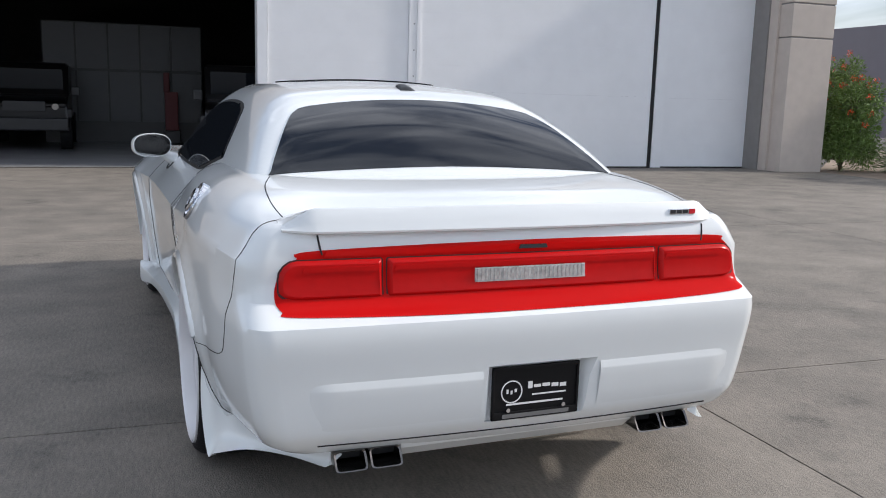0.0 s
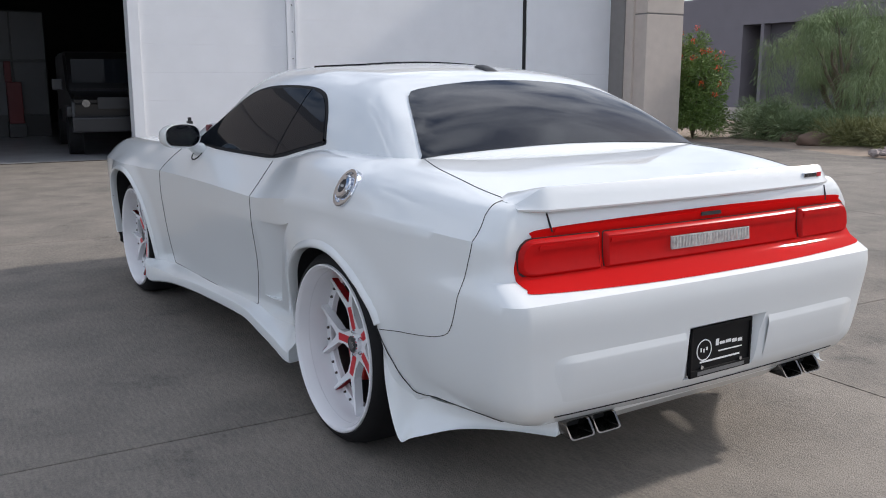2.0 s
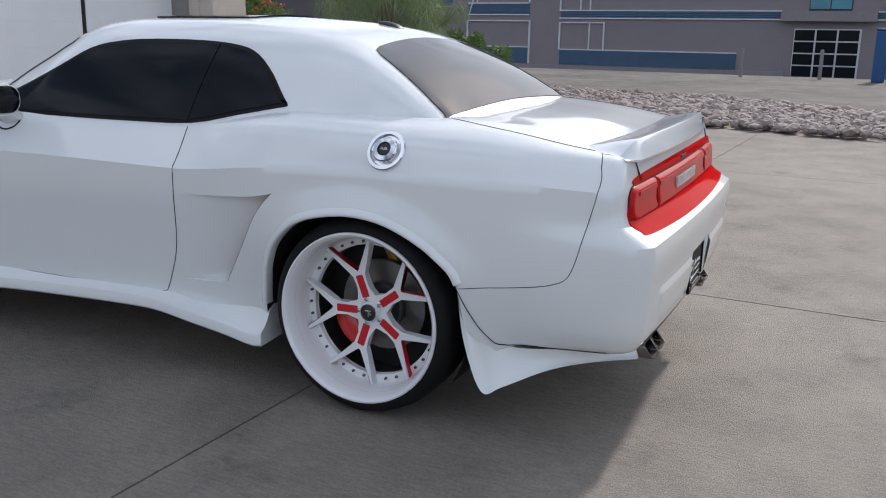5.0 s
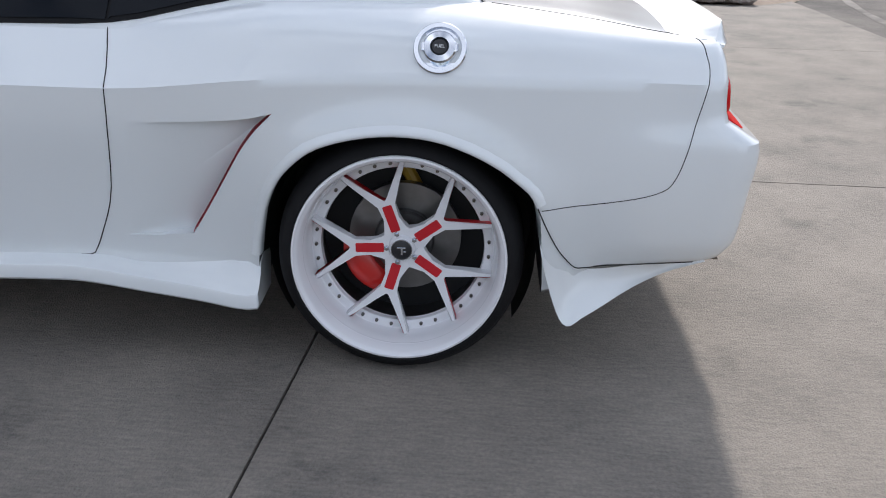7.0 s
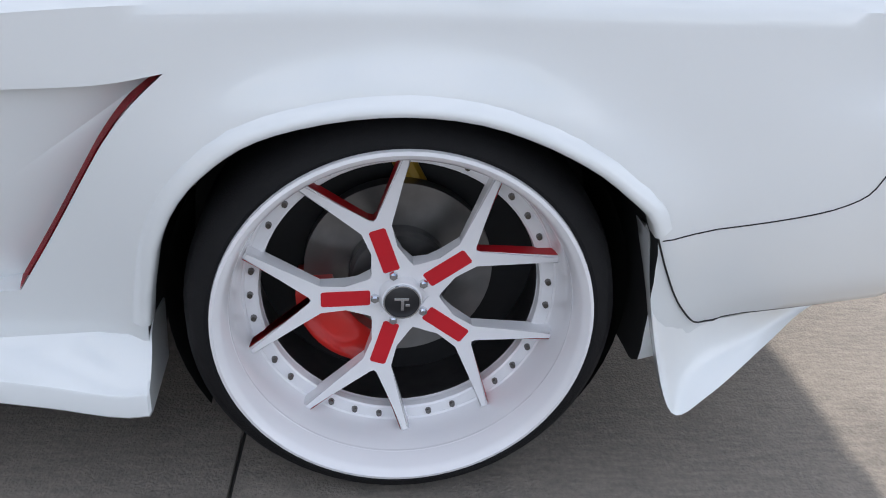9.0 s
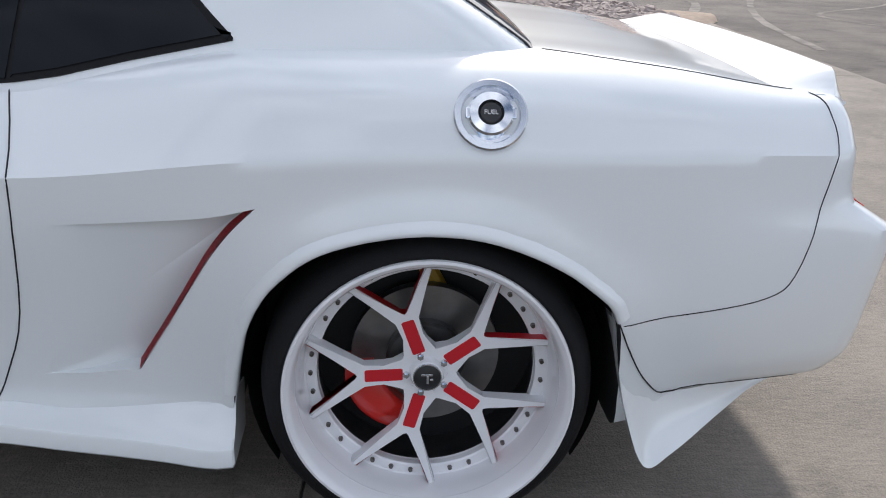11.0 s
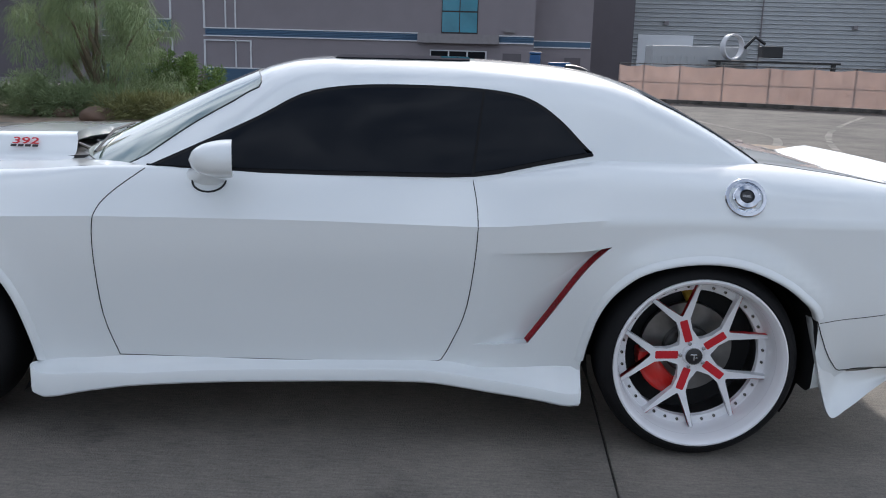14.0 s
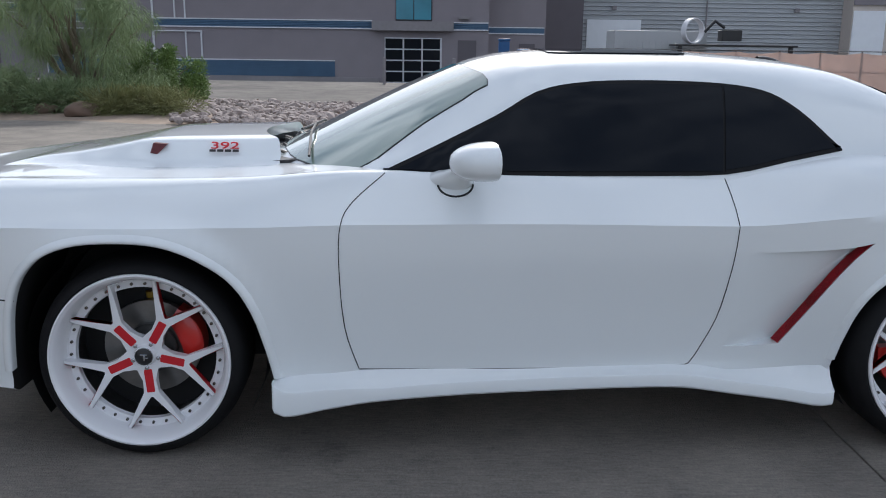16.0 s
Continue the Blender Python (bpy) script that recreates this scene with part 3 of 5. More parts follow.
for k in range(len(line) - 1):
    a, b = Vector(line[k]), Vector(line[k + 1])
    part("post", cylinder(bmesh.new(), (a.x, a.y, -0.03), (a.x, a.y, 1.6), 0.03, n=8), STEEL, fence)
    d = (b - a).normalized()
    nrm = Vector((-d.y, d.x)) if (a.x * -d.y + a.y * d.x) < 0 else Vector((d.y, -d.x))
    rows = []
    for z in np.linspace(0.14, 1.53, 5):
        rows.append([(*(a.lerp(b, s) + nrm * (0.050 + 0.012 * math.sin(s * 14 + k + z * 2))), z - (0.07 * math.sin(math.pi * s) if z > 1.3 else 0)) for s in np.linspace(-0.004, 1.004, 9)])
    bm = bmesh.new()
    grid_faces(bm, rows)
    bmesh.ops.solidify(bm, geom=bm.faces[:], thickness=0.012)
    part("fabric_panel", bm, FABRIC, fence, smooth=50)
    part("rail", tube(bmesh.new(), [(a.x, a.y, 1.58), (b.x, b.y, 1.58)], 0.022), STEEL, fence)
    part("rail", tube(bmesh.new(), [(a.x, a.y, 0.85), (b.x, b.y, 0.85)], 0.018), STEEL, fence)
    ob = part("kerb", boxes(((0, -0.12, -0.02), ((b - a).length, 0.12, 0.13)), bevel=0.02), ASPHALT, fence)
    ob.matrix_world = pose(a.x, a.y, 0, 0, 0, math.degrees(math.atan2(d.y, d.x)))

shed = tagged(new("metal_building"), "large pale corrugated metal warehouse behind the fence", "building")
bm = boxes(((55, -24, 0), (80, -6.6, 11)))
part("wall", bm, METAL, shed)
bm = bmesh.new()
for k in range(40):
    z = 0.3 + k * 0.27
    prism(bm, [(54.93, z), (54.998, z - 0.06), (54.998, z + 0.06)], 1, -24, -6.6)
part("rib", bm, METAL, shed, kind="stuff")
part("loading_door", boxes(((54.9, -11.0, 1.2), (54.995, -7.5, 3.5))), DOOR_WHITE, shed)
part("wall", boxes(((53.5, -48, 0), (80, -24.002, 12))), STUCCO, shed)
for y in (-26.1, -29.6, -33.0, -36.5):
    part("loading_door", boxes(((53.4, y, 1.2), (53.495, y + 2.05, 4.2))), DOOR_WHITE if y > -30 else BLACK, shed)
    part("window", boxes(((53.4, y + 0.1, 5.0), (53.495, y + 0.8, 5.4))), TINT, shed)
    part("window", boxes(((53.4, y + 1.1, 5.0), (53.495, y + 1.8, 5.4))), TINT, shed)
part("band", boxes(((53.38, -48, 4.55), (53.49, -24.01, 4.95))), GREY, shed)
part("downpipe", cylinder(bmesh.new(), (54.9, -15.2, 0), (54.9, -15.2, 11), 0.05, n=8), PLINTH, shed)
for y in (-9.2, -21.0):
    part("wall_lamp", boxes(((54.75, y - 0.15, 4.1), (54.92, y + 0.15, 4.35)), bevel=0.03), PLINTH, shed)
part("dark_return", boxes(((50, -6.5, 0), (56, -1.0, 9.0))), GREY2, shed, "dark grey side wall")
con = thing("shipping_container", "pale grey steel container standing behind the fence", "container", m=pose(44, -9.2, -.34))
part("box", boxes(((-1.2, -2.4, 0), (1.2, 2.4, 2.89)), bevel=0.03), METAL, con)
bm = bmesh.new()
for k in range(14):
    box(bm, (-1.24, -2.2 + k * 0.33, 0.15), (-1.2, -2.05 + k * 0.33, 2.4))
part("rib", bm, METAL, con, kind="stuff")
reel = thing("cable_reel", "white round drum on a dark machine behind the fence", "machinery", m=pose(42, -11.8, -.26) @ Matrix.Diagonal((1, 1, 1.1, 1)))
bm = bmesh.new()
lathe(bm, [(-0.2, 0.52), (0.2, 0.52), (0.2, 0.58), (-0.2, 0.58)], 28, closed=True)
ob = part("drum", bm, LINE, reel, smooth=40)
ob.matrix_basis = pose(0, 1.2, 2.55, 0, 0, 20)
part("frame", boxes(((-0.6, -4, 1.86), (0.6, 2.2, 1.95)), ((-0.4, -1.2, 2.1), (0.4, -0.2, 2.6)), ((-0.5, -3.8, 0), (-0.3, -3.6, 1.9)), ((-0.5, 1.8, 0), (-0.3, 2.0, 1.9)), bevel=0.03), BLACK, reel)
part("arm", tube(bmesh.new(), [(0, 0.6, 2.5), (0, 0.1, 3.0), (0, -0.4, 2.7)], 0.08), BLACK, reel)
pal = thing("timber_stack", "rough timber frame stacked behind the fence", "timber", m=pose(34, -22.0, -.03, 0, 0, 35))
TIMBER = mat("raw_timber", (0.36, 0.27, 0.18), 0.8, vary=0.2, scale=10)
for k in range(5):
    part("beam", boxes(((-0.1, -2 + k * 0.9, 0), (0.1, -1.85 + k * 0.9, 2.0)), bevel=0.01), TIMBER, pal)
part("beam", boxes(((-0.12, -2.2, 2.0), (0.12, 2.2, 2.2)), bevel=0.01), TIMBER, pal)

# the two buildings, scaled twice as far off about the camera's place near 15 s, on the lower ground past the lot
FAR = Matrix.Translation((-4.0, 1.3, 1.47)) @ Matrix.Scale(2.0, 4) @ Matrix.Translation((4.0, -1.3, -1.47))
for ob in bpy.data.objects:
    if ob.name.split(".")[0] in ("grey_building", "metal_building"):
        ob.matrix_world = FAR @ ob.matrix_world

# pale dusty tyre sweeps on the lot
DUST = mat("pale_dust", (0.25, 0.228, 0.205), 0.95, scale=3, color2=(0.085, 0.078, 0.07), sharp=2.0)
for pts, w in (([(8.6, -4.9), (13.0, -5.6), (19.0, -7.6), (27.0, -11.5)], .10), ([(7.6, -6.4), (12.0, -7.8), (18.0, -12.0), (20, -17)], .09), ([(13.2, -4.5), (16.5, -5.4), (19.5, -5.0), (25.0, -4.6)], .12), ([(9.5, -8.5), (13.5, -6.9), (16.5, -9.5), (22, -13)], .08)):
    lp = rounded(pts, 8, False)
    bm = bmesh.new()
    rows = []
    for k, (x, y) in enumerate(lp):
        d = Vector((lp[min(k + 1, len(lp) - 1)][0] - lp[max(k - 1, 0)][0], lp[min(k + 1, len(lp) - 1)][1] - lp[max(k - 1, 0)][1])).normalized()
        ww = w * (0.7 + 0.4 * noise.noise(Vector((x, y, 0))))
        rows.append([(x - d.y * ww, y + d.x * ww, -0.026), (x + d.y * ww, y - d.x * ww, -0.026)])
    grid_faces(bm, rows)
    part("tyre_mark", bm, DUST, None, "pale dusty tyre sweep on the asphalt", category="tyre mark", kind="structure")

# ---- the white coupe: origin under the middle of the rear axle, y ahead ----
car = thing("coupe_car", "white wide-body coupe with red tail panel and deep-dish wheels", "car", m=pose(0.0346, 0.045, 0, 0, 0, 3.0))

SIDE_Y = [-0.95, -0.60, -0.10, 0.35, 0.85, 1.50, 2.20, 2.60, 2.95, 3.40, 3.90]


def side_key(*values):
    return smooth_curve(list(zip(SIDE_Y, values)))


X_LOW = side_key(.807, .877, .915, .890, .880, .900, .915, .93, .95, .93, .86)
X_MID = side_key(.864, .940, .975, .955, .925, .933, .948, .965, .985, .96, .88)
X_CHAR = side_key(.877, .940, .985, .985, .96, .96, .965, .985, .995, .975, .89)
Z_CHAR = side_key(.91, .92, .92, .905, .863, .868, .863, .855, .855, .85, .83)
X_SHO = side_key(.812, .872, .925, .90, .82, .825, .835, .85, .86, .85, .80)
Z_SHO = side_key(1.003, 1.018, 1.032, 1.045, 1.025, 1.025, 1.02, .995, .985, .975, .93)
X_TOP = side_key(.735, .752, .78, .78, .77, .77, .77, .74, .72, .70, .65)
Z_TOP = side_key(1.018, 1.060, 1.096, 1.098, 1.04, 1.04, 1.03, .998, .99, .988, .95)
Z_MID = side_key(1.025, 1.067, 1.102, 1.105, 1.05, 1.05, 1.04, 1.012, 1.0, .998, .95)
Z_BOT = smooth_curve([(-.95, .335), (-.62, .330), (-.45, .25), (3.9, .24)])
REAR = smooth_curve([(.25, .10), (.33, .035), (.37, .0), (.42, -.026), (.50, -.034), (.58, -.040), (.70, -.052), (.742, -.045), (.760, -.015), (.79, .044), (.82, .058), (.95, .068), (1.02, .09), (1.2, .2)])
NOSE = smooth_curve([(.25, -.12), (.40, -.02), (.60, .05), (.80, .05), (.90, 0.0), (1.0, -.10), (1.2, -.2)])
Y_REAR, Y_FRONT = -1.0, 3.93
REAR_R, FRONT_R = 0.085, 0.25


def section(y):
    """Half section of the body at y: points (x, z) from the bottom middle over the side to the top middle."""
    yc = min(max(y, -0.95), 3.9)
    zb = Z_BOT(yc)
    p = [(0.0, zb), (.55, zb), (X_LOW(yc) - .05, zb + .005), (X_LOW(yc), zb + .03), (X_LOW(yc) * .45 + X_MID(yc) * .55, .44), (X_MID(yc), .58), (X_MID(yc) * .35 + X_CHAR(yc) * .65 + .004, .74),
         (X_CHAR(yc), Z_CHAR(yc)), (X_SHO(yc), Z_SHO(yc)), (X_TOP(yc), Z_TOP(yc)), (X_TOP(yc) * .55, Z_TOP(yc) * .35 + Z_MID(yc) * .65), (0.0, Z_MID(yc))]
    counts = (3, 3, 3, 5, 6, 6, 6, 8, 6, 6, 8)
    out = []
    for k, n in enumerate(counts):
        q = [np.array(p[min(max(k + o, 0), len(p) - 1)]) for o in (-1, 0, 1, 2)]
        crease0, crease1 = k in (3, 7), k + 1 in (3, 7)
        m0 = (q[2] - q[1]) if crease0 or k == 0 else (q[2] - q[0]) / 2
        m1 = (q[2] - q[1]) if crease1 or k == len(p) - 2 else (q[3] - q[1]) / 2
        cap = np.linalg.norm(q[2] - q[1])
        m0, m1 = (m * min(1.0, cap / max(np.linalg.norm(m), 1e-6)) for m in (m0, m1))
        for s in np.arange(n) / n:
            out.append((1 + 2 * s) * (1 - s) ** 2 * q[1] + s * (1 - s) ** 2 * m0 + s * s * (3 - 2 * s) * q[2] + s * s * (s - 1) * m1)
    out.append(np.array(p[-1]))
    return out


def body_point(y, x, z):
    """Rounds the corners in plan and shapes the nose and tail in side view."""
    if y < Y_REAR + REAR_R:
        u = (y - Y_REAR) / REAR_R
        x = max(x - REAR_R * 0.9 * (1 - math.sqrt(max(0, 1 - (1 - u) ** 2))), 0) if x > 0.3 else x
    if y > Y_FRONT - FRONT_R:
        u = (Y_FRONT - y) / FRONT_R
        x = max(x - FRONT_R * 0.9 * (1 - math.sqrt(max(0, 1 - (1 - u) ** 2))), 0) if x > 0.3 else x
    w = min(max((-0.45 - y) / 0.45, 0), 1)
    w = w * w * (3 - 2 * w)
    v = min(max((y - 3.4) / 0.5, 0), 1)
    v = v * v * (3 - 2 * v)
    return (x, y + w * REAR(z) + v * NOSE(z), z)


def stations():
    ys = [Y_REAR + REAR_R * (1 - math.cos(a)) for a in np.linspace(0, math.pi / 2, 9)]
    ys += list(np.linspace(Y_REAR + REAR_R, Y_FRONT - FRONT_R, 116))[1:-1]
    ys += [Y_FRONT - FRONT_R * (1 - math.cos(a)) for a in np.linspace(math.pi / 2, 0, 10)]
    return ys


def tail_shift(y):
    return -.048 * min(max(-y / .9, 0), 1)


def body_solid():
    bm = bmesh.new()
    rings = []
    for y in stations():
        half = [body_point(y, x, z) for x, z in section(y)]
        off = tail_shift(y)
        skew = .26 * off
        rings.append([(x + off, yy + skew * x, z) for x, yy, z in half] + [(-x + off, yy - skew * x, z) for x, yy, z in half[-2:0:-1]])
    vs = grid_faces(bm, rings, close=True)
    for ring, sign in ((vs[0], -1), (vs[-1], 1)):
        n = len(ring)
        k = n // 2
        prev = None
        for i in range(1, k):
            a, b = ring[i], ring[n - i]
            row = [a]
            for s in np.linspace(0, 1, 13)[1:-1]:
                p = a.co.lerp(b.co, s)
                p.y += (0.05 if sign > 0 else -0.02) * (1 - (2 * s - 1) ** 2)
                row.append(bm.verts.new(p))
            row.append(b)
            if prev:
                for q in range(len(row) - 1):
                    bm.faces.new((prev[q], prev[q + 1], row[q + 1], row[q]))
            else:
                bm.faces.new([ring[0]] + row)
            prev = row
        bm.faces.new(prev + [ring[k]])
    return bm


def mesh_of(bm, material):
    bmesh.ops.recalc_face_normals(bm, faces=bm.faces)
    me = bpy.data.meshes.new("mesh")
    bm.to_mesh(me)
    bm.free()
    me.materials.append(material)
    return me


ARCH_R = rounded([(.435, .15), (.402, .42), (.355, .572), (.283, .665), (.193, .72), (.048, .751), (-.098, .744), (-.23, .695), (-.328, .627), (-.385, .552), (-.408, .36), (-.415, .15)], 4, False)
ARCH_F = rounded([(2.47, .15), (2.483, .30), (2.535, .508), (2.607, .65), (2.717, .739), (2.846, .792), (2.995, .804), (3.146, .788), (3.262, .729), (3.338, .61), (3.374, .40), (3.38, .15)], 4, False)

ARCH_R = [((y + .02) * 1.045 - .02, z + (.012 if z > .5 else .004)) for y, z in ARCH_R]
ARCH_F = [((y - 2.93) * 1.02 + 2.93, z + (.008 if z > .5 else .003)) for y, z in ARCH_F]

raw = body_solid()
# flared lips round the wheel openings
for v in raw.verts:
    if abs(v.co.x) > 0.6 and v.co.z < 1.0:
        for arch in (ARCH_R, ARCH_F):
            d = min(math.hypot(v.co.y - a, v.co.z - b) for a, b in arch)
            if d < 0.11:
                f = (1 - d / 0.11)
                v.co.x += math.copysign(0.022 * f * f * (3 - 2 * f), v.co.x)
smooth_body = mesh_of(raw, PAINT)
smooth_body.shade_smooth()
from mathutils.bvhtree import BVHTree
_bm = bmesh.new()
_bm.from_mesh(smooth_body)
BODY_TREE = BVHTree.FromBMesh(_bm)
_tri = bmesh.new()
_tri.from_mesh(smooth_body)
_tri.normal_update()


def on_side(y, z, out=0.0, s=-1):
    """The point of the body's left (s = -1) or right side at y and z, moved out along its normal."""
    hit, nrm, _, _ = BODY_TREE.ray_cast(Vector((s * 1.6, y, z)), Vector((-s, 0, 0)))
    if nrm.x * s < 0:
        nrm = -nrm
    return hit + nrm * out


def on_top(x, y, out=0.0):
    hit, nrm, _, _ = BODY_TREE.ray_cast(Vector((x, y, 1.6)), Vector((0, 0, -1)))
    return hit + Vector((0, 0, out))


def on_back(x, z, out=0.0):
    hit, nrm, _, _ = BODY_TREE.ray_cast(Vector((x, -1.6, z)), Vector((0, 1, 0)))
    return hit + Vector((0, -out, 0))


# openings for the wheels and the scoops behind the doors
cut = bmesh.new()
for s in (-1, 1):
    for arch in (ARCH_R, ARCH_F):
        prism(cut, arch, 0, s * 0.52, s * 1.3)
cutter = mesh_of(cut, GAP)
cut = bmesh.new()
SCOOP_TOP = rounded([(.80, .763), (.60, .775), (.45, .788), (.355, .808)], 4, False)
SCOOP_RED = rounded([(.355, .808), (.405, .760), (.450, .704), (.490, .642), (.556, .535), (.634, .414)], 4, False)
SCOOP_LOW = [(.634, .414), (.75, .402), (.86, .400)]
outline = SCOOP_TOP + SCOOP_RED[1:] + SCOOP_LOW[1:]


def scoop_floor(y, z):
    w = min(max((.84 - .1 * (z - .42) - y) / (.84 - (.632 - (z - .432) * .73)), 0), 1)
    return -(abs(on_side(y, z).x) + 0.004 - 0.072 * w ** 1.3)


a = [cut.verts.new((-1.3, y, z)) for y, z in outline]
b = [cut.verts.new((scoop_floor(y, z), y, z)) for y, z in outline]
cut.faces.new(a)
for i in range(len(a)):
    j = (i + 1) % len(a)
    cut.faces.new((a[i], b[i], b[j], a[j]))
rows = []
n1, n2 = len(SCOOP_TOP), len(SCOOP_RED)
inner = cut.verts.new((scoop_floor(.64, .60), .64, .60))
for i in range(len(b)):
    cut.faces.new((b[i], b[(i + 1) % len(b)], inner))
scoop_cut = mesh_of(cut, PAINT)


def cut_away(me, *tools):
    ob = new("work", me)
    made = []
    for t in tools:
        c = new("work_tool", t)
        made.append(c)
        md = ob.modifiers.new("cut", "BOOLEAN")
        md.object, md.operation, md.solver = c, "DIFFERENCE", "EXACT"
        md.material_mode = "TRANSFER"
    bpy.context.view_layer.update()
    out = bpy.data.meshes.new_from_object(ob.evaluated_get(bpy.context.evaluated_depsgraph_get()))
    for c in made + [ob]:
        bpy.data.objects.remove(c)
    return out


cut = bmesh.new()
RECESS_OUT = [(-.232, .396), (.163, .396), (.197, .588), (-.212, .588)]
RECESS_IN = [(-.196, .402), (.130, .402), (.136, .582), (-.190, .582)]
a = [cut.verts.new((x * 2 - xi, -1.13, z * 2 - zi)) for (x, z), (xi, zi) in zip(RECESS_OUT, RECESS_IN)]
b = [cut.verts.new((xi, -1.026, zi)) for xi, zi in RECESS_IN]
cut.faces.new(a)
cut.faces.new(b[::-1])
for i in range(4):
    cut.faces.new((a[i], b[i], b[(i + 1) % 4], a[(i + 1) % 4]))
plate_cut = mesh_of(cut, PAINT)

body_mesh = cut_away(smooth_body, cutter, scoop_cut, plate_cut)
# shade the cut body with the normals of the uncut surface
body_mesh.shade_smooth()
body_mesh.set_sharp_from_angle(angle=radians(32))
part("body", body_mesh, None, car, "white painted wide body shell")

# ---- greenhouse ----
ROOF = smooth_curve([(-.62, .90), (-.42, .98), (-.30, 1.045), (-.262, 1.090), (-.238, 1.113), (.17, 1.362), (.36, 1.420), (.60, 1.447), (.95, 1.462), (1.40, 1.460), (1.60, 1.445), (1.72, 1.418), (1.80, 1.388), (2.50, 1.060), (2.75, .935)])


def cabin(x, y, z):
    """Below zero inside the cabin."""
    ax = abs(x)
    front = min(max((y - 1.2) / 0.6, 0), 1)
    edge = 0.715 - 0.45 * min(max(y + 0.218, 0), 0.45)
    sail = min(max((ax - edge) / 0.15, 0), 1) * min(max((0.45 - y) / 0.3, 0), 1)
    ys = y + front * 0.25 * (min(ax, 0.72) / 0.72) ** 3 + (1 - front) * (-0.02 * (min(ax, .65) / 0.7) ** 2 + 0.055 * sail * sail * (3 - 2 * sail))
    crown = 0.03 - 0.028 * min(max((0.15 - y) / 0.36, 0), 1)
    top = (z - ROOF(ys) + crown * (ax / 0.5) ** 2) * 0.86
    wide = 0.825 - 0.03 * min(max((0.5 - y) / 0.8, 0), 1.2) ** 2 - 0.012 * min(max((y - 1.2) / 0.9, 0), 1.2) ** 2
    h = z - 1.03
    side = (ax - (wide - 0.50 * h - 0.35 * h * h)) * 0.87
    r = 0.10
    k = max(r - abs(top - side), 0) / r
    return max(top, side) + k * k * r * 0.25


def cabin_ray(o, d, far):
    lo, hi = 0.0, far
    if cabin(*o) > 0:
        return 0.0
    for _ in range(26):
        m = (lo + hi) / 2
        if cabin(o[0] + d[0] * m, o[1] + d[1] * m, o[2] + d[2] * m) < 0:
            lo = m
        else:
            hi = m
    return lo


bm = bmesh.new()
rows = []
for y in np.linspace(-0.40, 2.62, 160):
    row = []
    for a in np.linspace(0, math.pi, 121):
        d = (math.cos(a), 0, max(math.sin(a), 0.0))
        r = cabin_ray((0, y, 0.97), d, 1.2)
        row.append((d[0] * max(r, 0.002), y, 0.97 + d[2] * max(r, 0.002)))
    rows.append(row)
grid_faces(bm, rows)
part("roof", bm, PAINT, car, "white roof and pillars", smooth=50)


def cabin_side(y, z, out=0.0, s=-1):
    r = cabin_ray((0, y, z), (1, 0, 0), 1.2)
    e = 0.004
    g = Vector((cabin(r + e, y, z) - cabin(r - e, y, z), cabin(r, y + e, z) - cabin(r, y - e, z), cabin(r, y, z + e) - cabin(r, y, z - e))).normalized()
    p = Vector((r, y, z)) + g * out
    return Vector((s * p.x, p.y, p.z))


def cabin_top(x, y, out=0.0):
    r = cabin_ray((x, y, 0.97), (0, 0, 1), 0.8)
    z = 0.97 + r
    e = 0.004
    g = Vector((cabin(x + e, y, z) - cabin(x - e, y, z), cabin(x, y + e, z) - cabin(x, y - e, z), cabin(x, y, z + e) - cabin(x, y, z - e))).normalized()
    return Vector((x, y, z)) + g * out


def patch(outline, place, out, step=0.045, thick=0.004):
    """A sheet inside an outline in two coordinates, laid onto a surface by place(a, b, out), with an edge."""
    bm = bmesh.new()
    vs = [bm.verts.new((p[0], p[1], 0)) for p in outline]
    bm.faces.new(vs)
    lo = [min(p[i] for p in outline) for i in (0, 1)]
    hi = [max(p[i] for p in outline) for i in (0, 1)]
    for i in (0, 1):
        n = int((hi[i] - lo[i]) / step)
        for k in range(1, n + 1):
            v = lo[i] + (hi[i] - lo[i]) * k / (n + 1)
            co, no = [0, 0, 0], [0, 0, 0]
            co[i], no[i] = v, 1
            bmesh.ops.bisect_plane(bm, geom=bm.verts[:] + bm.edges[:] + bm.faces[:], plane_co=co, plane_no=no, dist=1e-5)
    edge = [e for e in bm.edges if e.is_boundary]
    low = bmesh.ops.extrude_edge_only(bm, edges=edge)["geom"]
    under = {v for v in low if isinstance(v, bmesh.types.BMVert)}
    for v in bm.verts:
        v.co = place(v.co.x, v.co.y, out - (thick + out if v in under else 0))
    return bm


# side windows: black surround, then glass in two panes
WIN = rounded([(2.10, 1.022), (1.89, 1.120), (1.68, 1.222), (1.53, 1.305), (1.38, 1.338), (1.18, 1.350), (.90, 1.347), (.72, 1.330), (.62, 1.298), (.53, 1.235), (.46, 1.165), (.412, 1.118)], 3, False) + rounded([(.412, 1.112), (.62, 1.072), (.85, 1.028), (1.2, 1.020), (1.7, 1.018), (2.09, 1.019)], 3, False)


def shrunk(outline, d):
    c = [Vector((p[0], p[1])) for p in outline]
    out = []
    for i in range(len(c)):
        t = (c[(i + 1) % len(c)] - c[i - 1]).normalized()
        out.append(tuple(c[i] + Vector((-t.y, t.x)) * d))
    return out


area = sum(WIN[i - 1][0] * WIN[i][1] - WIN[i][0] * WIN[i - 1][1] for i in range(len(WIN)))
inside = 1 if area > 0 else -1
GLASS_OUT = shrunk(WIN, inside * 0.014)
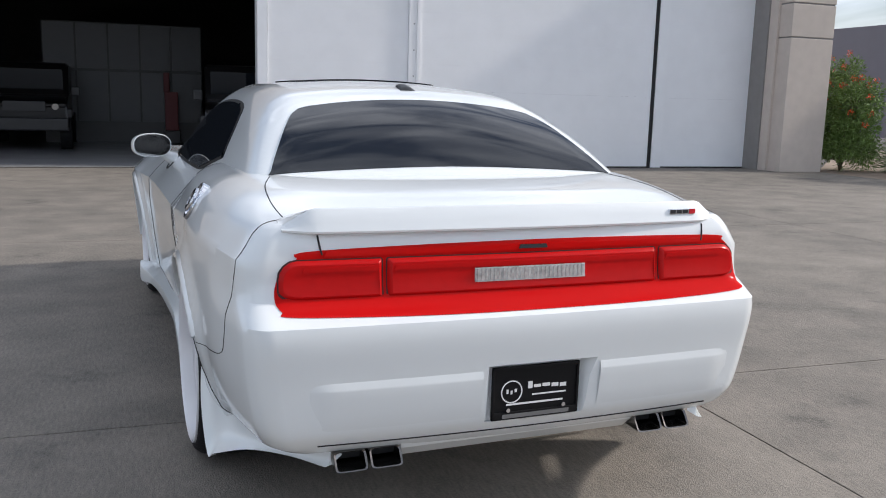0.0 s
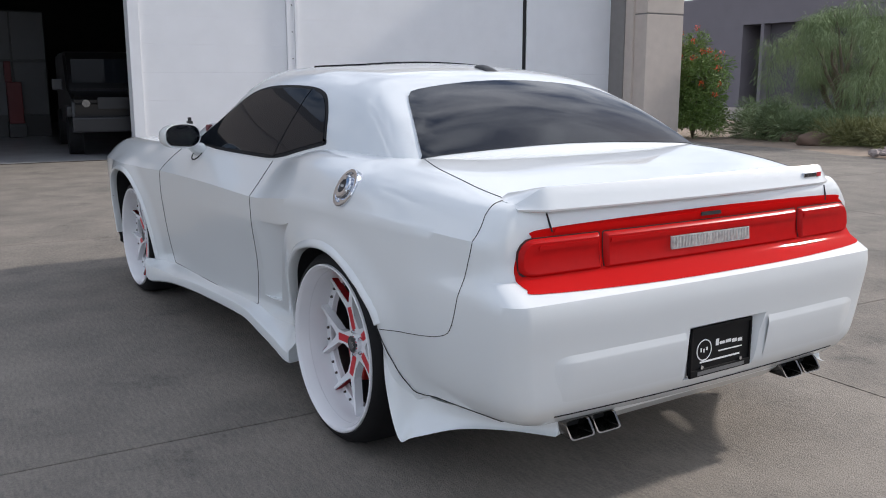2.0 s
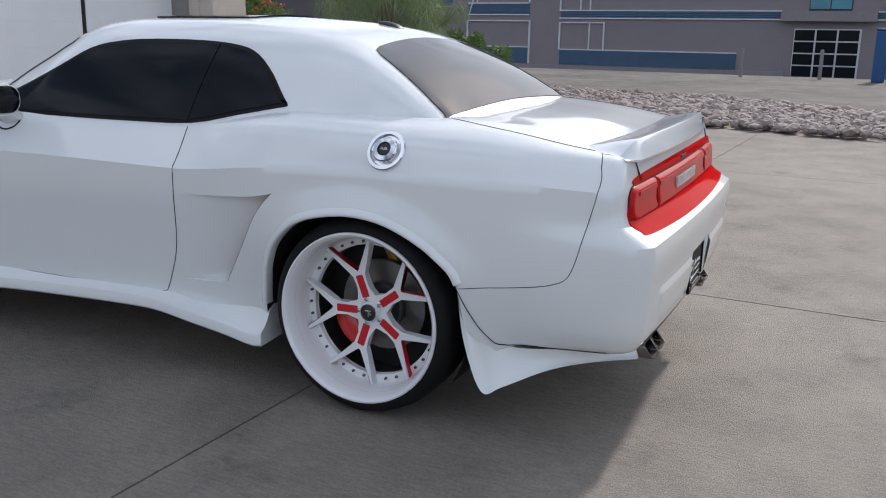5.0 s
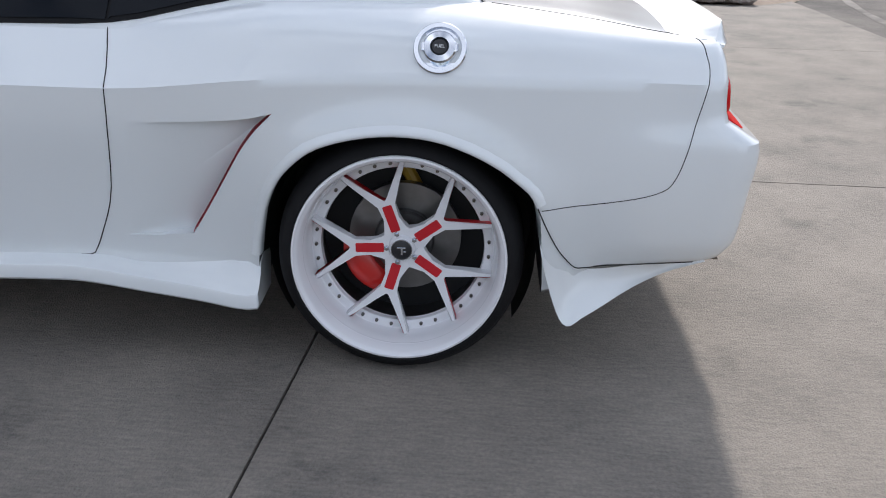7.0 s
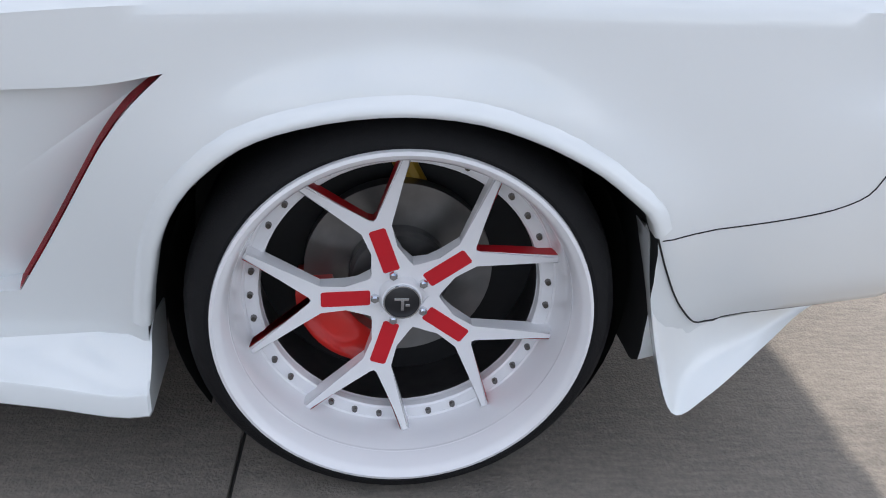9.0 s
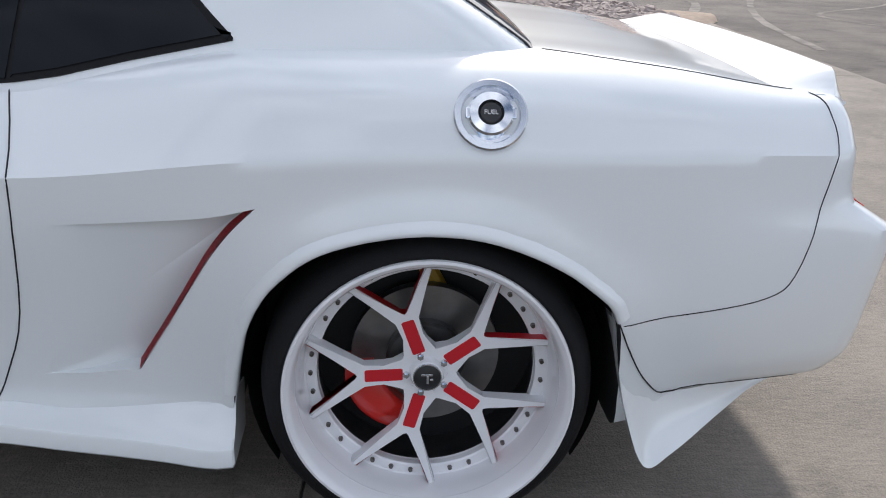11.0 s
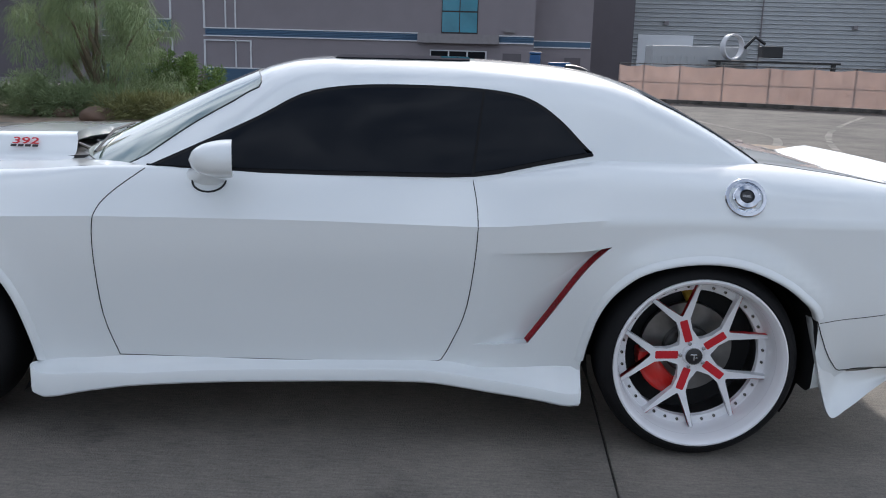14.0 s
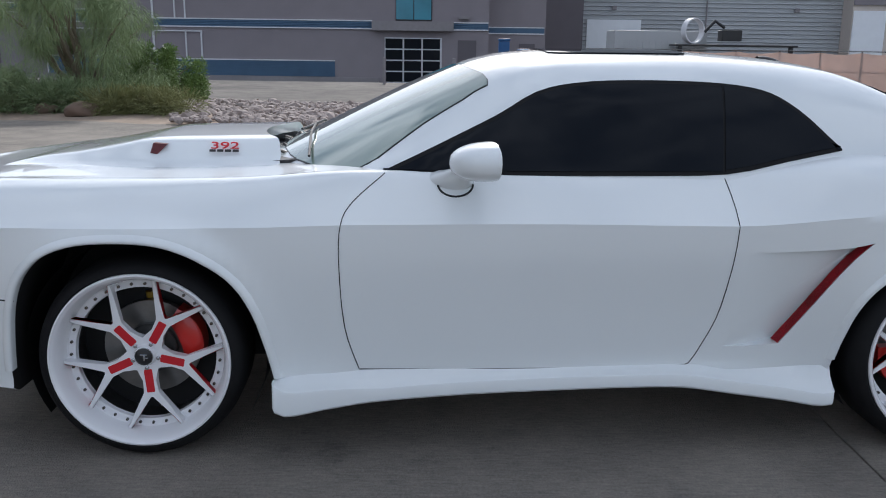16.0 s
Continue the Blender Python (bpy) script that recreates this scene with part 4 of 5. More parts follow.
for s in (-1, 1):
    surround = part("window_surround", patch(WIN, lambda a, b, o: cabin_side(a, b, o, s), 0.004), SEAL, car, "black rubber window surround", smooth=50)
    split = lambda z: 0.862 - (z - 1.03) * 0.12
    front_p = [p for p in GLASS_OUT if p[0] > split(p[1]) + 0.004]
    rear_p = [p for p in GLASS_OUT if p[0] <= split(p[1]) - 0.004]
    top_z = max(p[1] for p in front_p if p[0] < 1.0) - 0.001
    ia = max(range(len(front_p)), key=lambda i: (Vector(front_p[i]) - Vector(front_p[i - 1])).length)
    front_p[ia:ia] = [(split(top_z) + 0.005, top_z), (split(1.034) + 0.005, 1.034)]
    ib = max(range(len(rear_p)), key=lambda i: (Vector(rear_p[i]) - Vector(rear_p[i - 1])).length)
    rear_p[ib:ib] = [(split(1.036) - 0.005, 1.036), (split(top_z) - 0.005, top_z)]
    part("side_window", patch(front_p, lambda a, b, o: cabin_side(a, b, o, s), 0.007), TINT, surround, "dark tinted door glass", smooth=50)
    part("quarter_window", patch(rear_p, lambda a, b, o: cabin_side(a, b, o, s), 0.007), TINT, surround, "dark tinted quarter glass", smooth=50)
RW = rounded([(-.700, -.215), (-.635, -.06), (-.565, .10), (-.528, .155), (-.47, .183), (-.2, .195), (0, .198), (.2, .195), (.47, .183), (.528, .155), (.565, .10), (.635, -.06), (.700, -.215), (.69, -.228), (.35, -.226), (0, -.222), (-.35, -.226), (-.69, -.228)], 2)
part("rear_window", patch(RW, cabin_top, 0.004), REAR_GLASS, car, "dark tinted rear window", smooth=50)
WS = rounded([(-.735, 2.20), (-.655, 1.94), (-.60, 1.75), (-.565, 1.70), (-.30, 1.765), (0, 1.79), (.30, 1.765), (.565, 1.70), (.60, 1.75), (.655, 1.94), (.735, 2.20), (.62, 2.34), (.40, 2.47), (0, 2.53), (-.40, 2.47), (-.62, 2.34)], 3)
shield = part("windshield", patch(WS, cabin_top, 0.003), BLACK, car, "black edged windshield", smooth=50)
part("glass", patch(shrunk(WS, 0.003 if sum(WS[i - 1][0] * WS[i][1] - WS[i][0] * WS[i - 1][1] for i in range(len(WS))) > 0 else -0.003), cabin_top, 0.005), SCREEN, shield, "greenish windshield glass with pale sky reflection in its colour", smooth=50)
SR = [(-.33, .88), (.33, .88), (.36, .92), (.36, 1.40), (.33, 1.44), (-.33, 1.44), (-.36, 1.40), (-.36, .92)]
part("sunroof", patch(SR, cabin_top, 0.006), TINT, car, "dark glass sunroof panel", smooth=50)
bm = bmesh.new()
rows = []
for t in np.linspace(0, 1, 9):
    hh = 0.018 * math.sin(math.pi * min(1, t * 0.62 + 0.25)) * (1 if t < 0.85 else (1 - t) / 0.15 + 0.1)
    rows.append([cabin_top(0.012 + 0.036 * math.cos(a) * (0.6 + 0.4 * t), .44 - t * 0.11, 0) + Vector((0, 0, hh * math.sin(a))) for a in np.linspace(0, math.pi, 9)])
grid_faces(bm, rows)
part("roof_antenna", bm, BLACK, car, "black shark-fin roof antenna", smooth=60)

# ---- panel gaps ----
DOOR = rounded([(2.085, 1.025), (2.195, .935), (2.236, .862), (2.243, .72), (2.226, .487), (2.177, .325)], 4, False) + rounded([(1.8, .320), (1.3, .320), (.975, .326)], 4, False) + rounded([(.960, .332), (.925, .40), (.868, .560), (.838, .858), (.862, 1.026)], 4, False)


def seam(points, place, r=0.0018, parent=car):
    pts = []
    for a, b in zip(points[:-1], points[1:]):
        n = max(1, int(math.hypot(b[0] - a[0], b[1] - a[1]) / 0.008))
        pts += [place(a[0] + (b[0] - a[0]) * k / n, a[1] + (b[1] - a[1]) * k / n) for k in range(n)]
    pts.append(place(*points[-1]))
    return part("panel_gap", tube(bmesh.new(), pts, r, 6), GAP, parent, "thin dark panel gap")


for s in (-1, 1):
    side = lambda a, b, s=s: on_side(a, b, 0.0004, s)
    seam(DOOR, side)
    seam(rounded([(-.412, .552), (-.60, .575), (-.737, .602), (-.790, .650), (-.830, .80), (-.858, .93), (-.85, .985)], 4, False), side, 0.0013)
    seam([(3.345, .60), (3.60, .60)], side, 0.0026)
    p = side(-.85, .985)
    part("panel_gap", tube(bmesh.new(), [p] + [on_top(p.x + (s * .765 - .03 - p.x) * f - s * .004 * (1 - f), -.85 + .02 * f, .0006) for f in np.linspace(.15, 1, 8)], 0.0016, 6), GAP, car)
    seam(rounded([(s * .700 - .01, -.25), (s * .745 - .015, -.42), (s * .760 - .022, -.62), (s * .750 - .03, -.80)], 4, False), lambda a, b: on_top(a, b, -0.0004), 0.0022)

# ---- side skirts, rear flaps ----
SK_BOT = smooth_curve([(.43, .197), (.445, .188), (.475, .187), (.60, .205), (.77, .226), (1.04, .255), (1.57, .242), (2.11, .217), (2.30, .195), (2.43, .177), (2.462, .184), (2.48, .205)])
SK_OUT = smooth_curve([(.43, .972), (.77, .955), (1.1, .945), (1.6, .95), (2.11, .975), (2.48, 1.022)])
SK_TOP = smooth_curve([(.43, .33), (.8, .30), (.95, .325), (1.6, .318), (2.1, .322), (2.3, .305), (2.48, .30)])
for s in (-1, 1):
    rows = []
    for y in np.concatenate(([.432], np.linspace(.437, 2.473, 60), [2.478])):
        e = 0.004 if y in (.432, 2.478) else 0.0
        xo, zb, zt = SK_OUT(y) - e, SK_BOT(y) + e, SK_TOP(y) - e
        xi = abs(on_side(min(max(y, .45), 2.45), .335).x) if .47 < y < 2.44 else abs(on_side(.5 if y < 1 else 2.4, .335).x)
        lip = zb + 0.050 + 0.05 * min(max((y - 2.1) / .38, 0), 1)
        rows.append([(s * (xi - .03), y, zt + .02), (s * (xi + .003), y, zt), (s * (xi * .7 + xo * .3), y, zt * .55 + lip * .45), (s * (xi * .3 + xo * .7), y, zt * .12 + lip * .88 + .004), (s * (xo - .002), y, lip + .002), (s * xo, y, lip - .003),
                     (s * xo, y, zb + .008), (s * (xo - .008), y, zb), (s * (xi - .10), y, zb + .01), (s * (xi - .12), y, zt)])
    bm = bmesh.new()
    vs = grid_faces(bm, rows, close=True)
    bm.faces.new(vs[0])
    bm.faces.new(vs[-1][::-1])
    part("side_skirt", bm, PAINT, car, "flared white side skirt", smooth=28)
    top = rounded([(.950, -.398, .562), (.952, -.440, .470), (.935, -.488, .392), (.900, -.548, .342), (.862, -.672, .336), (.785, -.81, .340), (.680, -.955, .348)], 6, False)
    low = rounded([(.972, -.394, .556), (.985, -.432, .360), (.975, -.497, .187), (.958, -.57, .212), (.875, -.705, .268), (.772, -.83, .284), (.692, -.972, .294)], 6, False)
    rows = []
    for (x0, y0, z0), (x1, y1, z1) in zip(top, low):
        a, b = Vector((x0, y0, z0)), Vector((x1, y1, z1))
        row = [a.lerp(b, t) + Vector((-.012 * math.sin(math.pi * t), 0, -.012 * math.sin(math.pi * t))) for t in np.linspace(0, 1, 7)]
        row += [b + Vector((-.02, .002, .004)), a.lerp(b, .5) + Vector((-.05, .004, 0)), a + Vector((-.04, .004, -.01))]
        rows.append([(s * p.x + (tail_shift(p.y) + .03 if s > 0 else 0) * .6, p.y, p.z) for p in row])
    bm = bmesh.new()
    vs = grid_faces(bm, rows, close=True)
    bm.faces.new(vs[0])
    bm.faces.new(vs[-1][::-1])
    part("rear_flap", bm, PAINT, car, "white flared flap behind the rear wheel", smooth=50)
    seam_pts = [on_side(p[1], max(p[2], .35), 0.001, s) if p[1] > -.9 else Vector((s * p[0], p[1], p[2] + .004)) for p in top]
    part("panel_gap", tube(bmesh.new(), [p + Vector((s * .002, -.002, .001)) for p in seam_pts], 0.0017), GAP, car)

# dark liners inside the wheel openings
for s in (-1, 1):
    for cy, r in ((0.0, .408), (2.935, .425)):
        bm = bmesh.new()
        grid_faces(bm, [[(s * x, cy + r * math.cos(a), .3745 + r * math.sin(a)) for a in np.linspace(radians(-32), radians(212), 40)] for x in (.56, .70, .885)])
        bmesh.ops.solidify(bm, geom=bm.faces[:], thickness=.004)
        part("wheel_liner", bm, GAP, car, "black wheel arch liner", smooth=60)

# rolled lips round the wheel openings
for s in (-1, 1):
    for arch in (ARCH_R, ARCH_F):
        cy, cz = sum(p[0] for p in arch) / len(arch), .375
        rows = []
        for y, z in arch:
            if z < (.56 if y < -.2 else .30):
                continue
            d = Vector((y - cy, z - cz)).normalized()
            row = []
            for r, o in ((-.006, -.03), (-.006, .004), (-.003, .010), (.004, .012), (.014, .008), (.024, .0015), (.03, -.004)):
                q = on_side(y + d.x * max(r, .0015), z + d.y * max(r, .0015), 0, s)
                row.append((q.x + s * o, y + d.x * r, z + d.y * r))
            rows.append(row)
        bm = bmesh.new()
        grid_faces(bm, rows)
        part("arch_lip", bm, PAINT, car, "rolled white wheel arch lip", smooth=60)

# red mesh in the scoops behind the doors
rows = []
for y, z in SCOOP_RED:
    xo = abs(on_side(y, z).x)
    w = min(1, (0.815 - z) / 0.06) if z > .755 else 1
    rows.append([(-(xo - .002), y + .003, z), (-(xo - .014), y + .005, z + .002 * w), (-(xo - .046), y + .005 + .006 * w, z + .004 * w), (-(xo - .050), y + .001, z)])
bm = bmesh.new()
grid_faces(bm, rows)
bmesh.ops.solidify(bm, geom=bm.faces[:], thickness=0.003)
part("scoop_mesh", bm, RED_MESH, car, "red mesh strip in the side scoop")

# ---- fuel filler ----
FC = on_side(-.113, .997, 0.0)
FN = (on_side(-.113, .997, 0.1) - FC).normalized()
fm = Matrix.Translation(FC) @ Vector((-FN.x, -FN.y, -FN.z)).to_track_quat("X", "Z").to_matrix().to_4x4()


def on_cap(bm):
    bm.transform(fm)
    return bm


cap = part("fuel_cap", on_cap(lathe(bmesh.new(), [(.03, .0), (.03, .073), (-.002, .074), (-.006, .071), (-.006, .060), (.004, .056), (.004, .0)], 48)), CHROME, car, "polished chrome fuel filler door", smooth=30)
part("inner_ring", on_cap(lathe(bmesh.new(), [(.006, .047), (-.012, .046), (-.017, .042), (-.018, .026), (-.012, .024), (.006, .024)], 40)), CHROME, cap, smooth=30)
part("cap_centre", on_cap(lathe(bmesh.new(), [(-.012, .0), (-.0165, .001), (-.0165, .020), (-.012, .0235)], 32)), BLACK, cap, "black enamel centre", smooth=30)
for s in (-1, 1):
    part("finger_tab", on_cap(boxes(((-.016, s * .040 - .011, -.012), (-.004, s * .040 + .011, .012)), bevel=.004)), CHROME, cap)
lettering("FUEL", .013, fm @ Matrix.Translation((-.0175, 0, 0)) @ Matrix(((0, 0, -1, 0), (-1, 0, 0, 0), (0, 1, 0, 0), (0, 0, 0, 1))), WHITE_INK, cap, "lettering", "white word FUEL", .0005)

# ---- tail ----
def back_patch(outline, out, thick=0.02, step=0.05):
    return patch(outline, lambda a, b, o: on_back(a, b, o), out, step, thick)


TAIL = rounded([(-.785, .765), (-.818, .777), (-.832, .80), (-.829, .845), (-.808, .885), (-.768, .916), (-.70, .942), (0, .956), (.655, .948), (.725, .928), (.762, .890), (.783, .83), (.781, .787), (.755, .765), (.4, .755), (0, .753), (-.4, .755)], 5)
tail = part("tail_panel", back_patch(TAIL, 0.004, 0.03, 0.03), RED_PAINT, car, "glossy red painted tail panel", smooth=50)


def lens(x0, x1, z0, z1, cut_l, cut_r, out=0.020):
    """A flat lens with cut corners on the tail."""
    o = [(x0 + cut_l, z0 + .0), (x1 - cut_r * .4, z0), (x1, z0 + cut_r * .6), (x1 - cut_r * .3, z1 - cut_r * .6), (x1 - cut_r, z1), (x0 + cut_l, z1), (x0 + cut_l * .3, z1 - cut_l * .6), (x0, z0 + cut_l * .6)]
    bm = back_patch(o, out, 0.05, 0.04)
    return bm


def lens_outline(x0, x1, z0, z1, l, r, n=5):
    """An outline with large rounded outer corners (l, r), as many points as corners times n."""
    out = []
    for cx, cz, rad, a0 in ((x1 - r, z0 + r * .5, r, -90), (x1 - r * 1.0, z1 - r, r, 0), (x0 + l, z1 - l, l, 90), (x0 + l, z0 + l * .5, l, 180)):
        for k in range(n):
            a = radians(a0 + 90 * k / (n - 1))
            squash = .5 if math.sin(a) < 0 else 1.0
            out.append((cx + rad * math.cos(a), cz + rad * squash * math.sin(a)))
        if a0 in (0, 180):
            p, q = out[-1], ((x0 + l, z1) if a0 == 0 else (x1 - r, z0))
            out += [(p[0] + (q[0] - p[0]) * f, p[1] + (q[1] - p[1]) * f) for f in np.linspace(0, 1, 14)[1:-1]]
    return out


def bevelled_lens(o, inner, out):
    bm = back_patch(inner, out, 0.0, 0.04)
    a = [on_back(*p, 0.002) for p in o]
    b = [on_back(*p, out) for p in inner]
    mid = [on_back(*p, out * .75) for p in [((p[0] + 3 * q[0]) / 4 * .5 + (3 * p[0] + q[0]) / 4 * .5, (p[1] + q[1]) / 2) for p, q in zip(o, inner)]]
    grid_faces(bm, [a, mid, b], close=True)
    bmesh.ops.remove_doubles(bm, verts=bm.verts[:], dist=0.0004)
    return bm


LENS_GAP = mat("lamp_gap", (0.045, 0.004, 0.004), 0.6, vary=0)
for x0, x1, a, b in ((-.822, -.515, .055, .006), (-.500, .440, .006, .006), (.456, .772, .006, .055)):
    big = lens_outline(x0 - .003, x1 + .003, .797, .918, a + .003, b + .003)
    part("lamp_recess", back_patch(big, 0.0052, 0.02, 0.05), LENS_GAP, tail, "dark shadow gap round the lamp", smooth=50)
    o, inner = lens_outline(x0, x1, .802, .916, a, b), lens_outline(x0 + .013, x1 - .013, .813, .903, max(a - .01, .004), max(b - .01, .004))
    ob = part("tail_lamp", bevelled_lens(o, inner, .019), RED_LENS, tail, "red moulded tail lamp lens", smooth=30)
    part("upper_ridge", back_patch([(x0 + a + .012, .882), (x1 - b - .012, .882), (x1 - b - .016, .896), (x0 + a + .016, .896)], .0225, .006, .06), RED_LENS, ob, smooth=30)
part("trim_strip", back_patch([(-.69, .925), (.63, .925), (.62, .942), (-.68, .942)], 0.007, 0.03, 0.06), RED_PAINT, tail)
rev = part("reversing_lamp", lens(-.225, .160, .834, .878, .003, .003, .023), CLEAR_LENS, tail, "clear ribbed reversing lamp", smooth=35)
for k in range(26):
    x = -.218 + k * .0146
    part("rib", boxes(((x, 0, .838), (x + .006, .01, .874))), CLEAR_LENS, rev).matrix_basis = Matrix.Translation((0, on_back(x, .85, .026).y, 0))
part("release_handle", back_patch([(-.070, .930), (.030, .930), (.026, .942), (-.066, .942)], 0.010, 0.03), BLACK, tail, "black trunk release pad", smooth=35)
for s, x in ((-1, -.694), (1, .632)):
    part("panel_gap", tube(bmesh.new(), [on_back(x, .930, .004), on_back(x + s * .006, .955, .002), on_back(x + s * .01, .985, .0)], .0032), GAP, car)

# spoiler
rows = []
for x in np.concatenate(([-.805], np.linspace(-.80, .80, 65), [.805])):
    ax = abs(x)
    e = 1.0 if ax > .802 else 0.0
    tip = min(max((ax - .715) / .085, 0), 1)
    yb = -.945 + .03 * (ax / .8) ** 2 + .022 * tip
    yf = -.74 - .04 * (1 - (ax / .8) ** 2) - .06 * tip
    zf = on_top(x * .945 - .045, yf).z - .003
    zt = (1.062 + .004 * (1 - (ax / .8) ** 2)) * (1 - tip) + 1.014 * tip
    zb = .992 + .004 * tip
    x = x * .945 - .045
    rows.append([(x, yf, zf), (x, yf * .66 + yb * .34, zf * .72 + zt * .28 + .002), (x, yf * .33 + yb * .67, zf * .32 + zt * .68 + .002), (x, yb + .016, zt - .001), (x, yb + .003, zt), (x, yb, zt - .003), (x, yb - .012, zb * .55 + zt * .45), (x, yb - .022, zb + .006), (x, yb - .020, zb), (x, yb - .010, zb - .003), (x, yb + .06, zb + .004), (x, yf, zf - .03)])
bm = bmesh.new()
vs = grid_faces(bm, rows, close=True)
bm.faces.new(vs[0])
bm.faces.new(vs[-1][::-1])
sp = part("rear_spoiler", bm, PAINT, car, "white lip spoiler across the trunk lid", smooth=28)
bdg = part("badge", boxes(((.50, -.9435, 1.021), (.61, -.930, 1.039)), bevel=.002), CHROME, sp, "chrome and red maker's badge")
part("badge_tile", boxes(((.583, -.9450, 1.022), (.608, -.9433, 1.038))), BRIGHT_RED, bdg)
for k in range(3):
    part("badge_bar", boxes(((.504 + k * .026, -.9450, 1.024), (.524 + k * .026, -.9433, 1.036))), BLACK, bdg)
turn = Matrix.Translation((.555, -.94, 0)) @ Matrix.Rotation(radians(3.5), 4, "Z") @ Matrix.Translation((-.555, .94, 0))
for ob in [bdg] + [c for c in bpy.data.objects if c.parent == bdg]:
    ob.data.transform(turn)

# bumper details: crease, plate recess, plate
for x0, x1, outer in ((-.765, -.222, -1), (.188, .715, 1)):
    rows = []
    for x in np.linspace(x0, x1, 25):
        d = (x - x0) if outer < 0 else (x1 - x)
        f = min(1, d / .07)
        rows.append([on_back(x, z, -.002 + (o + .002) * (f if z > .50 else f * f)) for z, o in ((.577, -.001), (.5735, -.0005), (.553, .0080), (.546, .0088), (.52, .0078), (.47, .0050), (.43, .0016), (.405, -.0015))])
    bm = bmesh.new()
    grid_faces(bm, rows)
    part("bumper_crease", bm, PAINT, car, "stepped crease along the bumper", smooth=20)
pb = -1.046
pl = part("number_plate", boxes(((-.186, pb + .001, .410), (.110, pb + .012, .568))), SEAL, car, "black dealer plate with white print")
part("plate", boxes(((-.188, pb, .408), (.112, pb + .006, .570)), bevel=.003), SEAL, pl)
for a, b in (((-.190, .562), (.114, .574)), ((-.190, .404), (.114, .428)), ((-.190, .404), (-.182, .574)), ((.106, .404), (.114, .574))):
    part("plate_frame", boxes(((a[0], pb - .006, a[1]), (b[0], pb + .004, b[1])), bevel=.002), SEAL, pl)
bm = bmesh.new()
lathe(bm, [(-.0006, .033), (.0006, .033), (.0006, .037), (-.0006, .037)], 36, closed=True)
bm.transform(Matrix.Translation((-.122, pb - .0012, .492)) @ Matrix.Rotation(radians(90), 4, "Z"))
part("ring_mark", bm, WHITE_INK, pl)
for x0, x1, z0, z1 in ((-.140, -.133, .482, .505), (-.126, -.119, .480, .500), (-.112, -.104, .486, .504), (-.065, -.050, .490, .528), (-.045, -.020, .496, .512), (-.015, .012, .496, .514), (.018, .042, .492, .512), (.048, .070, .490, .510), (-.05, .07, .473, .481), (-.14, .06, .446, .456)):
    mid, half = (z0 + z1) / 2, (z1 - z0) * .3
    part("print_bar", boxes(((x0, pb - .0012, mid - half), (x1, pb - .0002, mid + half))), WHITE_INK, pl)
GREY_INK = mat("grey_ink", (0.16, 0.16, 0.16), 0.5, vary=0)
part("print_bar", boxes(((-.155, pb - .0072, .409), (.080, pb - .0062, .422))), GREY_INK, pl)
for x in (-.135, .060):
    part("plate_screw", cylinder(bmesh.new(), (x, pb - .008, .435), (x, pb, .435), .007, n=10), CHROME, pl)
pl.matrix_basis = Matrix.Translation((.004, 0, .002))

# exhaust tips: two pairs of squared double pipes
for cx in (-.565, .484):
    ex = part("exhaust", boxes(((cx - .115, -.95, .30), (cx + .115, -.80, .362)), bevel=.015), GAP, car, "dark twin exhaust outlet")
    for k in (-1, 1):
        x = cx + k * .055
        outer = [(x + .051 * math.copysign(abs(math.cos(a)) ** .28, math.cos(a)), .316 + .026 * math.copysign(abs(math.sin(a)) ** .28, math.sin(a))) for a in np.linspace(0, 2 * math.pi, 33)[:-1]]
        bm = bmesh.new()
        rows = []
        for yy, sc in ((-.86, .94), (-1.000, 1.0), (-1.005, .98), (-1.003, .86), (-.91, .82)):
            rows.append([(x + (p[0] - x) * sc, yy + .02 * ((p[1] - .316) / .03), .316 + (p[1] - .316) * sc) for p in outer])
        vs = grid_faces(bm, rows, close=True)
        bm.faces.new(vs[-1])
        tip = part("exhaust_tip", bm, STEEL, ex, "dark polished exhaust tip", smooth=40)
        part("bore", prism(bmesh.new(), [(x + (p[0] - x) * .80, .316 + (p[1] - .316) * .80) for p in outer], 1, -.915, -.91), GAP, tip)
part("lower_valance", prism(bmesh.new(), [(-.955, .362), (-.990, .352), (-.975, .325), (-.93, .285), (-.6, .22), (-.6, .30)], 0, -.456, .376), PAINT, car)

part("panel_gap", tube(bmesh.new(), [on_back(x, .366 + .012 * abs(x) ** 2, .0012) for x in np.linspace(-.72, .65, 40)], .0022), GAP, car)

